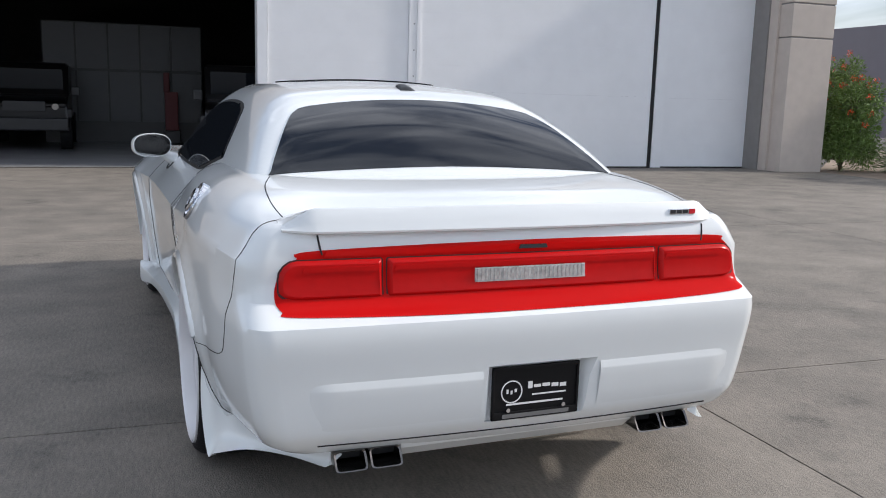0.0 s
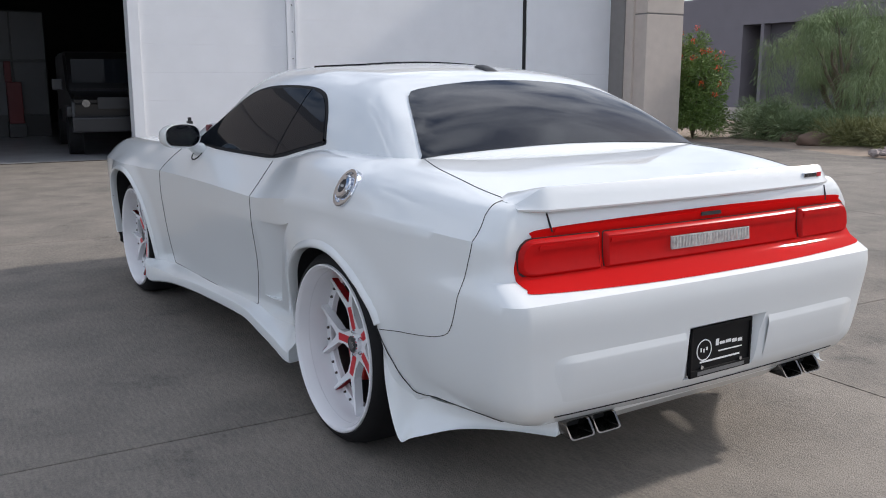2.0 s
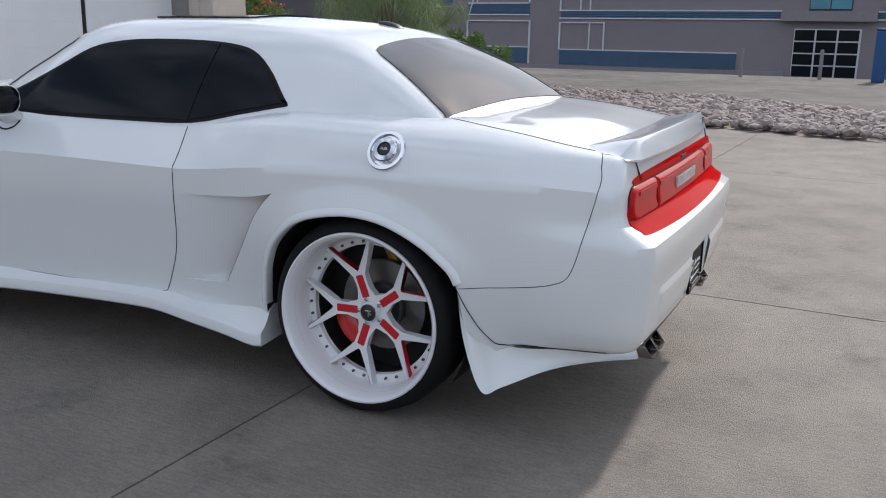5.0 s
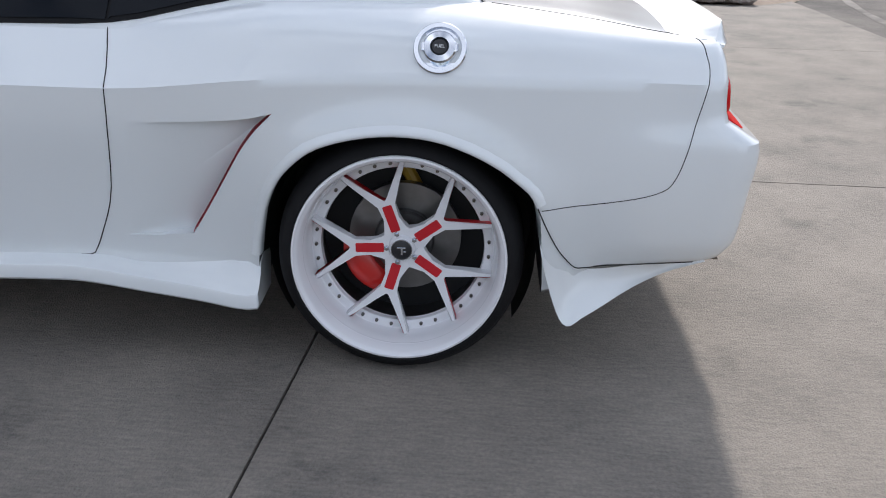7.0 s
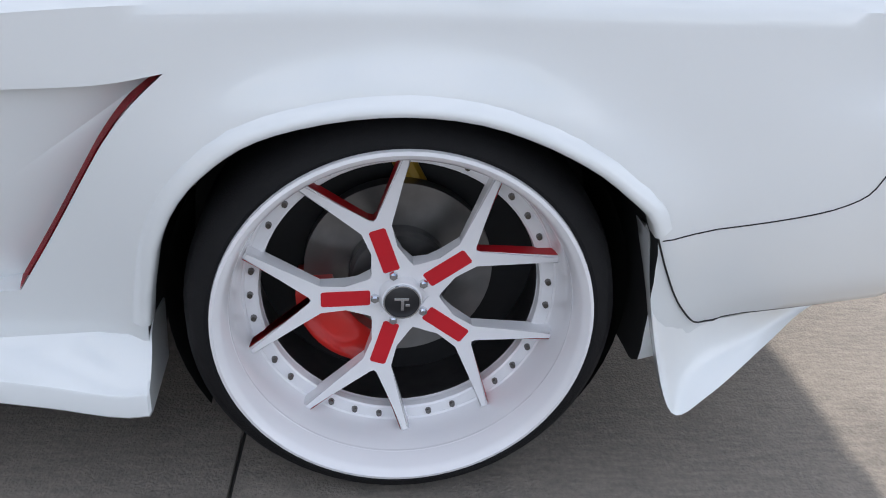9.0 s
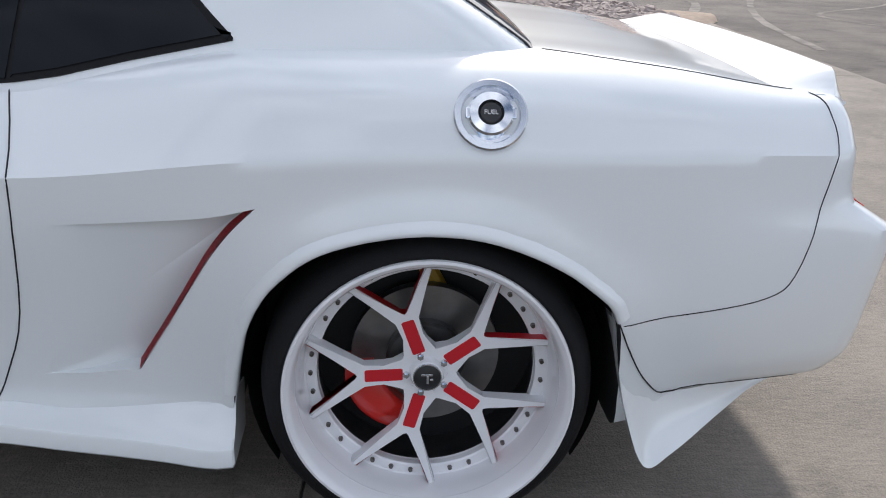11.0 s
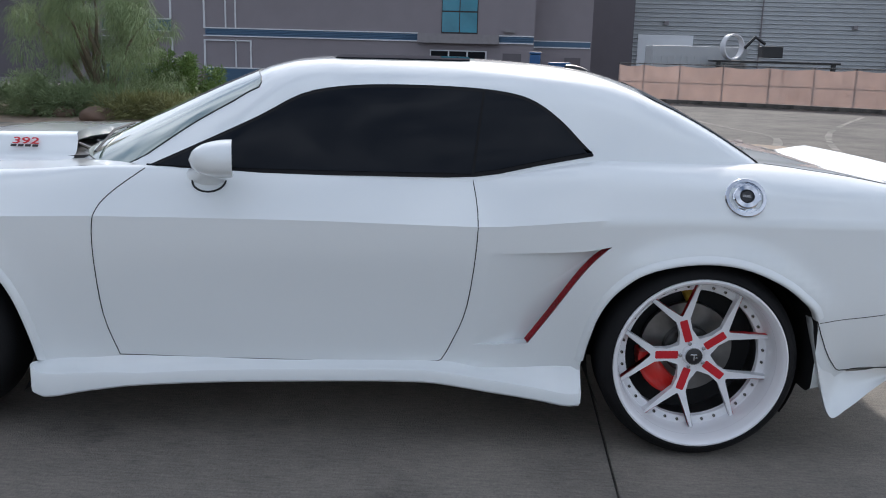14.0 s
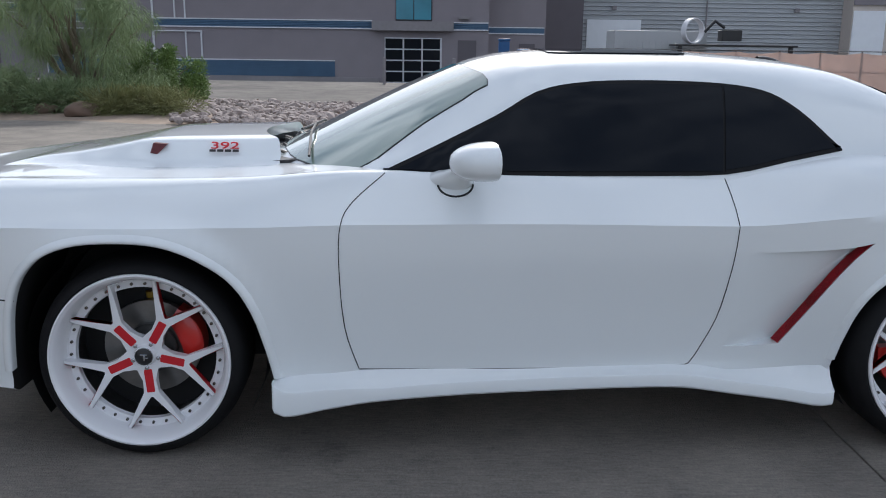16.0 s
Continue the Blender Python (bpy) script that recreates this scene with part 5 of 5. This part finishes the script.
# ---- mirrors ----
for s in (-1, 1):
    mr = part("side_mirror", bmesh.new(), PAINT, car, "white door mirror on a short stalk")
    bm = bmesh.new()
    rows = []
    for t in np.linspace(0, 1, 13):
        w = math.sin(math.pi * (0.06 + 0.5 * t) ** 0.75) if t < 1 else 1
        w = (1 - (1 - t) ** 2.6) ** 0.5 if t > 0 else 0.02
        yy = 1.868 - t * .150
        ring = []
        for a in np.linspace(0, 2 * math.pi, 25)[:-1]:
            ca, sa = math.cos(a), math.sin(a)
            rx = .105 * math.copysign(abs(ca) ** .8, ca) * w
            rz = .066 * math.copysign(abs(sa) ** .8, sa) * w
            ring.append((s * (1.005 + rx), yy, 1.088 + rz - .006 * (1 - t)))
        rows.append(ring)
    vs = grid_faces(bm, rows, close=True)
    bm.faces.new(vs[0])
    bm.faces.new(vs[-1][::-1])
    old = mr.data
    mr.data = finish(bm, 45)
    mr.data.materials.append(PAINT)
    bpy.data.meshes.remove(old)
    bm = bmesh.new()
    vsr = [bm.verts.new((s * (1.005 + .099 * math.copysign(abs(math.cos(a)) ** .8, math.cos(a))), 1.7165, 1.088 + .0605 * math.copysign(abs(math.sin(a)) ** .8, math.sin(a)))) for a in np.linspace(0, 2 * math.pi, 33)[:-1]]
    bm.faces.new(vsr)
    bmesh.ops.solidify(bm, geom=bm.faces[:], thickness=-.002)
    part("mirror_glass", bm, MIRROR, mr, "mirror glass")
    bm = bmesh.new()
    base = on_side(1.82, 1.0, 0, s)
    rows = []
    for t in np.linspace(0, 1, 8):
        c = Vector((base.x - s * .02, 1.820, .985)).lerp(Vector((s * .97, 1.795, 1.06)), t)
        rr = .055 * (1 - t) ** 1.6 + .034
        rows.append([(c.x + .3 * rr * math.cos(a), c.y + rr * math.cos(a), c.z + .62 * rr * math.sin(a)) for a in np.linspace(0, 2 * math.pi, 17)[:-1]])
    grid_faces(bm, rows, close=True)
    part("mirror_stalk", bm, PAINT, mr, smooth=60)
    mr.matrix_basis = Matrix.Translation((s * .921, 1.817, 0)) @ Matrix.Rotation(radians(-s * 13), 4, "Z") @ Matrix.Translation((-s * .93, -1.80, 0))
    part("panel_gap", tube(bmesh.new(), [on_side(1.836 + .062 * math.cos(a), .990 + .038 * math.sin(a), 0.001, s) for a in np.linspace(math.pi, 2 * math.pi, 15)], .0038), GAP, car)

# ---- hood dome ----
rows = []
DOME_Z = smooth_curve([(2.40, .086), (2.5, .092), (2.9, .098), (3.03, .094), (3.14, .074), (3.35, .036), (3.62, .004)])
DOME_W = smooth_curve([(2.26, .43), (2.5, .43), (2.9, .42), (3.1, .41), (3.62, .30)])
DOME_UP = {1.20: -.02, 1.12: .05, 1.04: .34, .97: .78, .93: .95, .88: 1.0}
for t in np.linspace(0, 1, 44):
    row = []
    for u in (-1.20, -1.12, -1.04, -.97, -.93, -.88, -.6, -.3, 0, .3, .6, .88, .93, .97, 1.04, 1.12, 1.20):
        start = 2.50 + .11 * max(1 - u * u, 0)
        y = start + (3.62 - start) * t
        w, h = DOME_W(y), DOME_Z(y)
        row.append(on_top(u * w, y, h * DOME_UP.get(abs(u), 1.0)))
    rows.append(row)
bm = bmesh.new()
vs = grid_faces(bm, rows)
low = [bm.verts.new((v.co.x, v.co.y + .012, v.co.z - .045)) for v in vs[0]]
for i in range(len(low) - 1):
    bm.faces.new((vs[0][i], vs[0][i + 1], low[i + 1], low[i]))
dome = part("hood_dome", bm, PAINT, car, "raised white hood dome with red number decal", smooth=55)
for s in (-1, 1):
    q = on_top(s * .405, 2.99, .068)
    part("dome_vent", prism(bmesh.new(), [(2.945, q.z + .014), (2.985, q.z - .026), (3.012, q.z - .022), (2.998, q.z + .018)], 0, s * .375, s * .428), VENT, dome, "dark red vent mesh")
    w = DOME_W(2.72)
    foot = on_top(s * w * 1.0, 2.72, DOME_Z(2.72) * .59)
    m = Matrix.Translation(foot) @ Matrix(((0, -s * .6, s * .8, 0), (s, 0, 0, 0), (0, .8, .6, 0), (0, 0, 0, 1))) @ Matrix.Translation((0, 0, .0125))
    lettering("392", .044, m @ Matrix.Translation((0, .009, 0)) @ Matrix.Diagonal((1.75, 1, 1, 1)), BRIGHT_RED, dome, "number_decal", "red number 392", .001, .0003)
    for k in range(4):
        bm = boxes(((-.058 + k * .030, -.019, 0), (-.034 + k * .030, -.008, .001)))
        bm.transform(m)
        part("decal_bar", bm, BLACK, dome)
cowl = part("cowl", patch([(-.50, 2.36), (-.25, 2.44), (0, 2.47), (.25, 2.44), (.50, 2.36), (.47, 2.54), (.25, 2.60), (0, 2.64), (-.25, 2.60), (-.47, 2.54)], lambda a, b, o: on_top(a, b, o), 0.012), BLACK, car, "black plastic cowl", smooth=40)
for k in range(9):
    x = -.44 + k * .11
    part("cowl_fitting", tube(bmesh.new(), [on_top(x, 2.50 + .03 * math.cos(k * 2.1), .018), on_top(x + .05, 2.53 + .03 * math.sin(k * 1.7), .042), on_top(x + .09, 2.51 + .04 * math.cos(k), .020)], .007, 6), STEEL if k % 2 else BLACK, cowl)
for x0 in (-.55, .05):
    part("wiper", tube(bmesh.new(), [cabin_top(x0, 2.46 - .30 * x0 * x0, .022), cabin_top(x0 + .25, 2.41 - .30 * (x0 + .25) ** 2, .024), cabin_top(x0 + .50, 2.39 - .30 * (x0 + .5) ** 2, .020)], .0055), BLACK, cowl)


# ---- wheels ----
def wheel(name, hub_x, lip_x, y, first_angle, caliper, s, size=1.0):
    """s = -1: left side. Local x points outwards from the hub face."""
    depth = lip_x - hub_x
    m = Matrix.Translation((s * hub_x, y, .3745 * size)) @ (Matrix.Rotation(math.pi, 4, "Z") if s < 0 else Matrix.Identity(4))
    w = part(name, lathe(bmesh.new(), [(depth - .300, .300), (depth - .30, .335), (depth - .27, .362), (depth - .22, .3745), (depth - .08, .3745), (depth - .035, .364), (depth - .012, .345), (depth - .006, .330), (depth - .012, .318), (depth - .06, .305)], 72, closed=True), RUBBER, car, "low-profile black tyre on a deep white dished rim", smooth=35)
    w.matrix_basis = m @ Matrix.Diagonal((1, size, size, 1))
    part("rim", lathe(bmesh.new(), [(depth - .03, .312), (depth - .012, .324), (depth - .002, .322), (depth, .316), (depth - .006, .309), (depth - .014, .303), (depth * .35, .290), (.016, .286), (.006, .283), (-.004, .268), (-.012, .256), (-.020, .252), (-.024, .258), (-.010, .290), (depth - .05, .296)], 80, closed=True), RIM_WHITE, w, "white deep-dish rim", smooth=30)
    # whitish barrel given a dark colour for the shade behind the spokes
    part("barrel", lathe(bmesh.new(), [(-.022, .257), (-.05, .266), (-.16, .275), (-.16, .288), (-.02, .290)], 60), IRON, w, "inner barrel darkened for the shade behind the spokes", smooth=30)
    bm = bmesh.new()
    lathe(bm, [(-.012, .252), (.0015, .254), (.004, .258), (.004, .278), (.0, .284)], 72)
    part("bolt_ring", bm, RIM_WHITE, w, smooth=30)
    bolt = finish(cylinder(bmesh.new(), (.003, 0, 0), (.012, 0, 0), .0062, .005, 8))
    bolt.materials.append(STEEL)
    for k in range(35):
        a = 2 * math.pi * (k + .5) / 35
        d = abs(((math.degrees(a) - first_angle + 36) % 72) - 36)
        if 15 < d < 24:
            continue
        ob = new("bolt", bolt)
        ob.parent = w
        ob.matrix_basis = Matrix.Translation((0, .268 * math.cos(a), .268 * math.sin(a)))
    spoke = bmesh.new()
    vee = [(.274, -.092), (.162, -.0085), (.157, 0), (.162, .0085), (.274, .092)]
    outline = [(.036, -.050), (.062, -.036), (.078, -.0275), (.100, -.0240), (.145, -.0238), (.266, -.1045)] + vee + [(.266, .1045), (.145, .0238), (.100, .0240), (.078, .0275), (.062, .036), (.036, .050)]
    prism(spoke, outline, 0, -.012, .022)
    for v in spoke.verts:
        v.co.x += -.006 + .020 * (v.co.y / .28) ** 2
    bmesh.ops.bevel(spoke, geom=[e for e in spoke.edges if all(v.co.x > .004 for v in e.verts)], offset=.0035, segments=2, affect="EDGES")
    spoke_me = finish(spoke, 30)
    spoke_me.materials.append(RIM_WHITE)
    liner = bmesh.new()
    edge = [(.2735, -.0895), (.1645, -.0083), (.1595, 0), (.1645, .0083), (.2735, .0895)]
    grid_faces(liner, [[(x - .006 + .020 * (r / .28) ** 2, r, q) for r, q in edge] for x in (-.011, .0185)])
    bmesh.ops.solidify(liner, geom=liner.faces[:], thickness=.0012)
    liner_me = finish(liner)
    liner_me.materials.append(BRIGHT_RED)
    ins = prism(bmesh.new(), [(.056, -.0125), (.059, -.0150), (.1405, -.0150), (.1435, -.0120), (.1435, .0120), (.1405, .0150), (.059, .0150), (.056, .0125)], 0, .012, .0228)
    for v in ins.verts:
        v.co.x += -.006 + .020 * (v.co.y / .28) ** 2
    ins_me = finish(ins)
    ins_me.materials.append(BRIGHT_RED)
    nut = finish(cylinder(cylinder(bmesh.new(), (-.004, 0, 0), (.022, 0, 0), .0095, .008, 6), (.0, 0, 0), (.026, 0, 0), .005, n=8))
    nut.materials.append(CHROME)
    for k in range(5):
        a = radians(first_angle + 72 * k)
        ob = new("spoke", spoke_me)
        ob.parent = w
        ob.matrix_basis = Matrix.Rotation(a, 4, "X")
        i2 = new("red_insert", ins_me)
        i2.parent = ob
        i3 = new("red_liner", liner_me)
        i3.parent = ob
        ob = new("lug_nut", nut)
        ob.parent = w
        ob.matrix_basis = Matrix.Translation((.002, .048 * math.cos(a), .048 * math.sin(a)))
    part("hub", lathe(bmesh.new(), [(.0, .062), (.010, .060), (.014, .055), (.014, .042), (.016, .040), (.030, .036), (.032, .031)], 40), RIM_WHITE, w, smooth=30)
    c = part("centre_cap", lathe(bmesh.new(), [(.024, .034), (.032, .033), (.034, .030), (.036, .0)], 32), BLACK, w, "black centre cap with a chrome mark", smooth=30)
    part("cap_rim", lathe(bmesh.new(), [(.030, .034), (.0365, .0335), (.0365, .031), (.030, .0305)], 32, closed=True), CHROME, c, smooth=30)
    part("cap_mark", boxes(((.0345, -.014, .004), (.0375, .012, .009)), ((.0345, -.002, -.016), (.0375, .004, .004)), ((.0345, .006, -.008), (.0375, .014, -.003)), bevel=.0008), CHROME, c)
    disc = part("brake_disc", lathe(bmesh.new(), [(-.085, .06), (-.085, .178), (-.115, .178), (-.115, .06)], 56, closed=True), DISC, w, "worn steel brake disc", smooth=30)
    part("disc_bell", lathe(bmesh.new(), [(-.115, .095), (-.06, .095), (-.052, .088), (-.052, .0)], 40), IRON, disc, smooth=30)
    # added black disc closes the wheel, standing for the shade inside it
    part("backing", lathe(bmesh.new(), [(-.16, .0), (-.16, .288), (-.158, .288), (-.158, .0)], 40), GAP, w)
    cal = bmesh.new()
    rows = []
    for t in np.linspace(-33, 33, 15):
        a = radians(caliper + t)
        e = .5 + .5 * math.cos(radians(t / 33 * 90))
        ro, ri = .155 + .048 * e ** .4, .135 - .02 * e
        rows.append([(x, r * math.cos(a), r * math.sin(a)) for x, r in ((-.13, ri), (-.045 - .012 * (1 - e), ri), (-.035 - .012 * (1 - e), ri + .012), (-.035 - .012 * (1 - e), ro - .012), (-.045, ro), (-.13, ro))])
    vs = grid_faces(cal, rows, close=True)
    cal.faces.new(vs[0])
    cal.faces.new(vs[-1][::-1])
    part("damper", tube(bmesh.new(), [(-.135, -.03, .27), (-.14, .05, .12)] if first_angle == 37 else [(-.145, -.01, .2), (-.145, .0, .1)], .022, 10), DAMPER, w, "yellow suspension damper")
    part("brake_caliper", cal, mat_caliper, w, "red brake caliper", smooth=40)
    return w


DAMPER = mat("yellow_damper", (0.36, 0.22, 0.02), 0.45, vary=0.2)
mat_caliper = mat("caliper_red", (0.60, 0.022, 0.016), 0.3, vary=0.08, coat=0.5)
wheel("rear_wheel", .852, .985, 0.0, 37, 217, -1)
wheel("front_wheel", .870, .962, 2.945, 60, 22, -1, .984)
wheel("rear_wheel", .852, .985, 0.0, 20, -30, 1)
wheel("front_wheel", .870, .962, 2.945, 50, 160, 1, .984)

# ---- plants on the dirt bed ----
LEAF_PALE = mat("pale_green_leaves", (0.25, 0.32, 0.15), 0.7, vary=0.35, scale=4, random_piece=0.5, color2=(0.11, 0.155, 0.07))
LEAF_GREEN = mat("green_leaves", (0.19, 0.29, 0.065), 0.65, scale=4, random_piece=0.5, color2=(0.065, 0.115, 0.03))
LEAF_DRY = mat("dry_grass", (0.23, 0.235, 0.09), 0.8, scale=4, random_piece=0.5, color2=(0.10, 0.115, 0.045))
BARK = mat("bark", (0.16, 0.13, 0.09), 0.9, vary=0.3, scale=12, bump=0.6, bscale=30)
FLOWER = mat("orange_flowers", (0.70, 0.11, 0.02), 0.6, scale=8, random_piece=0.5, color2=(0.55, 0.03, 0.02))
BOULDER = mat("brown_boulder", (0.17, 0.115, 0.085), 0.9, vary=0.25, scale=3, bump=0.7, bscale=12)


def blades(rng, spots, length, width, droop, count, spread=1.0):
    """Thin leaf blades round spots (centre, radius): verts and faces of one mesh."""
    verts, faces = [], []
    for _ in range(count):
        c, r = spots[rng.randrange(len(spots))]
        d = Vector((rng.gauss(0, 1), rng.gauss(0, 1), rng.gauss(0, 1)))
        d.normalize()
        p = c + d * r * rng.random() ** 0.45
        way = (d * spread + Vector((rng.gauss(0, .5), rng.gauss(0, .5), -droop + rng.gauss(0, .35)))).normalized()
        ln = length * rng.uniform(.5, 1.3)
        side = way.cross(Vector((rng.gauss(0, 1), rng.gauss(0, 1), rng.gauss(0, 1)))).normalized() * width * rng.uniform(.6, 1.3)
        mid = p + way * ln * .55 + Vector((0, 0, .03 * ln))
        end = p + way * ln + Vector((0, 0, -abs(droop) * ln * .35))
        k = len(verts)
        verts += [tuple(p), tuple(mid + side), tuple(end), tuple(mid - side)]
        faces.append((k, k + 1, k + 2, k + 3))
    me = bpy.data.meshes.new("mesh")
    me.from_pydata(verts, [], faces)
    return me


def limbs(rng, base, tips, r0):
    bm = bmesh.new()
    for tip in tips:
        a, b = Vector(base), Vector(tip)
        pts = []
        for t in np.linspace(0, 1, 7):
            p = a.lerp(b, t) + Vector((rng.gauss(0, .04), rng.gauss(0, .04), 0)) * (t > 0) + Vector((0, 0, .22 * math.sin(math.pi * t)))
            pts.append(p)
        tube(bm, pts, [r0 * (1 - .8 * t) for t in np.linspace(0, 1, 7)], 7)
    return bm


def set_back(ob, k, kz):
    """Moves a plant k times farther from the camera's place at 3 s and makes it k times as wide."""
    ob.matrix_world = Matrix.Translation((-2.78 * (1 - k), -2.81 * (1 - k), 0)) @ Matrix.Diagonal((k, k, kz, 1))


rng = random.Random(11)
tree = thing("desert_tree", "feathery pale green desert tree with thin drooping foliage", "tree")
tips, spots = [], []
for k in range(40):
    a = rng.uniform(0, 2 * math.pi)
    rr = rng.uniform(.3, 2.2)
    z = 2.85 - .34 * rr + rng.uniform(-.45, .2)
    tips.append((14.9 + .75 * rr * math.cos(a), 9.15 + rr * math.sin(a), z))
for x, y, z in tips:
    spots.append((Vector((x, y, z)), rng.uniform(.20, .42)))
    if rng.random() < .75:
        spots.append((Vector((x * .7 + 14.9 * .3 + rng.gauss(0, .2), y * .85 + 9.15 * .15 + rng.gauss(0, .2), z - rng.uniform(.5, 1.2))), rng.uniform(.25, .42)))
for k in range(9):
    spots.append((Vector((14.5 + rng.gauss(0, .5), 8.9 + rng.gauss(0, .75), rng.uniform(.3, .8))), .4))
part("trunk", limbs(rng, (14.9, 9.15, 0.0), tips[::2], .06), BARK, tree, smooth=60)
part("crown", blades(rng, spots, .17, .0042, .8, 42000, .6), LEAF_PALE, tree)

bush = thing("green_shrub", "dense bright green upright shrub", "shrub", "shrubs")
spots = []
for k in range(34):
    y, x = rng.uniform(5.9, 7.6), rng.uniform(13.5, 14.7)
    h = rng.uniform(.6, 1.35) - .22 * abs(y - 6.7)
    for z in np.linspace(.15, h, 5):
        spots.append((Vector((x + .1 * z, y, z)), .17 - .05 * z / h))
part("stems", limbs(rng, (14.0, 6.65, 0.0), [tuple(s[0]) for s in spots[4::10]], .02), BARK, bush, smooth=60)
part("foliage", blades(rng, spots, .14, .011, -.9, 20000, .7), LEAF_GREEN, bush)

grass = thing("dry_grass_clump", "low rounded clump of dry yellowish grass", "grass clump", "grass clumps")
part("tuft", blades(rng, [(Vector((13.1 + rng.gauss(0, .2), 7.2 + rng.gauss(0, .5), .24)), .30) for _ in range(22)], .24, .007, -.5, 8000, 1.0), LEAF_DRY, grass)
part("core", limbs(rng, (13.1, 7.2, 0), [(13.1, 6.95, .2), (13.1, 7.55, .2), (13.3, 7.15, .25)], .03), BARK, grass)
grass = thing("dry_grass_clump", "low clump of green and dry grass under the tree", "grass clump", "grass clumps")
part("tuft", blades(rng, [(Vector((13.4 + rng.gauss(0, .25), 9.4 + rng.gauss(0, .9), .30)), .38) for _ in range(24)], .26, .008, -.4, 10000, 1.0), LEAF_PALE, grass)
part("core", limbs(rng, (13.4, 9.4, 0), [(13.3, 9.1, .25), (13.5, 9.8, .25), (13.6, 9.4, .3)], .03), BARK, grass)

fb = thing("flowering_shrub", "tall leafy shrub with clusters of orange-red flowers", "shrub", "shrubs")
tips, spots, heads = [], [], []
for k in range(30):
    a = rng.uniform(0, 2 * math.pi)
    rr = .72 * rng.random() ** .6
    z = 2.35 - .75 * rr + rng.uniform(-.55, .2)
    tips.append((14.15 + .75 * rr * math.cos(a), 12.8 + 1.15 * rr * math.sin(a), z))
for x, y, z in tips:
    spots.append((Vector((x, y, z)), .26))
    spots.append((Vector((x * .8 + 14.15 * .2, y * .8 + 12.8 * .2, z * .62)), .32))
    spots.append((Vector((x * .9 + 14.15 * .1, y * .9 + 12.8 * .1, z * .3)), .30))
    if rng.random() < .5:
        heads.append((Vector((x - .24, y - .14, z + .26)), .065))
    if rng.random() < .3:
        heads.append((Vector((x - .34, y - .2, z * .62 + .2)), .06))
part("stems", limbs(rng, (14.15, 12.8, 0.0), tips[::2], .022), BARK, fb, smooth=60)
part("foliage", blades(rng, spots, .11, .014, .1, 17000, .8), LEAF_GREEN, fb)
for c, r in heads:
    part("flower_head", blades(rng, [(c, r)], .045, .016, -.4, 26, .8), FLOWER, fb, "orange-red flower cluster")
sh = thing("green_shrub", "small grey-green shrub beside the flowering shrub", "shrub", "shrubs")
part("foliage", blades(rng, [(Vector((14.6 + rng.gauss(0, .25), 10.9 + rng.gauss(0, .25), rng.uniform(.15, .85))), .25) for _ in range(16)], .13, .006, -.5, 5000, .8), LEAF_PALE, sh)
part("stems", limbs(rng, (14.6, 10.9, 0), [(14.5, 10.7, .7), (14.7, 11.2, .7), (14.4, 11, .6)], .02), BARK, sh)

for x, y, r, seed in ((14.2, 9.35, .30, 1), (14.75, 10.3, .26, 2)):
    bm = bmesh.new()
    bmesh.ops.create_icosphere(bm, subdivisions=3, radius=1)
    for v in bm.verts:
        v.co *= 1 + .28 * noise.noise(v.co * 1.3 + Vector((seed * 7, 0, 0))) + .08 * noise.noise(v.co * 4 + Vector((seed * 3, 0, 0)))
        v.co = Vector((v.co.x * r, v.co.y * r * 1.25, v.co.z * r * .62))
    ob = part("boulder", bm, BOULDER, None, "weathered brown boulder half sunk in dirt", smooth=60, category="boulder", group="boulders")
    ob.matrix_world = pose(x, y, r * .3 + .03, 0, 0, seed * 40)

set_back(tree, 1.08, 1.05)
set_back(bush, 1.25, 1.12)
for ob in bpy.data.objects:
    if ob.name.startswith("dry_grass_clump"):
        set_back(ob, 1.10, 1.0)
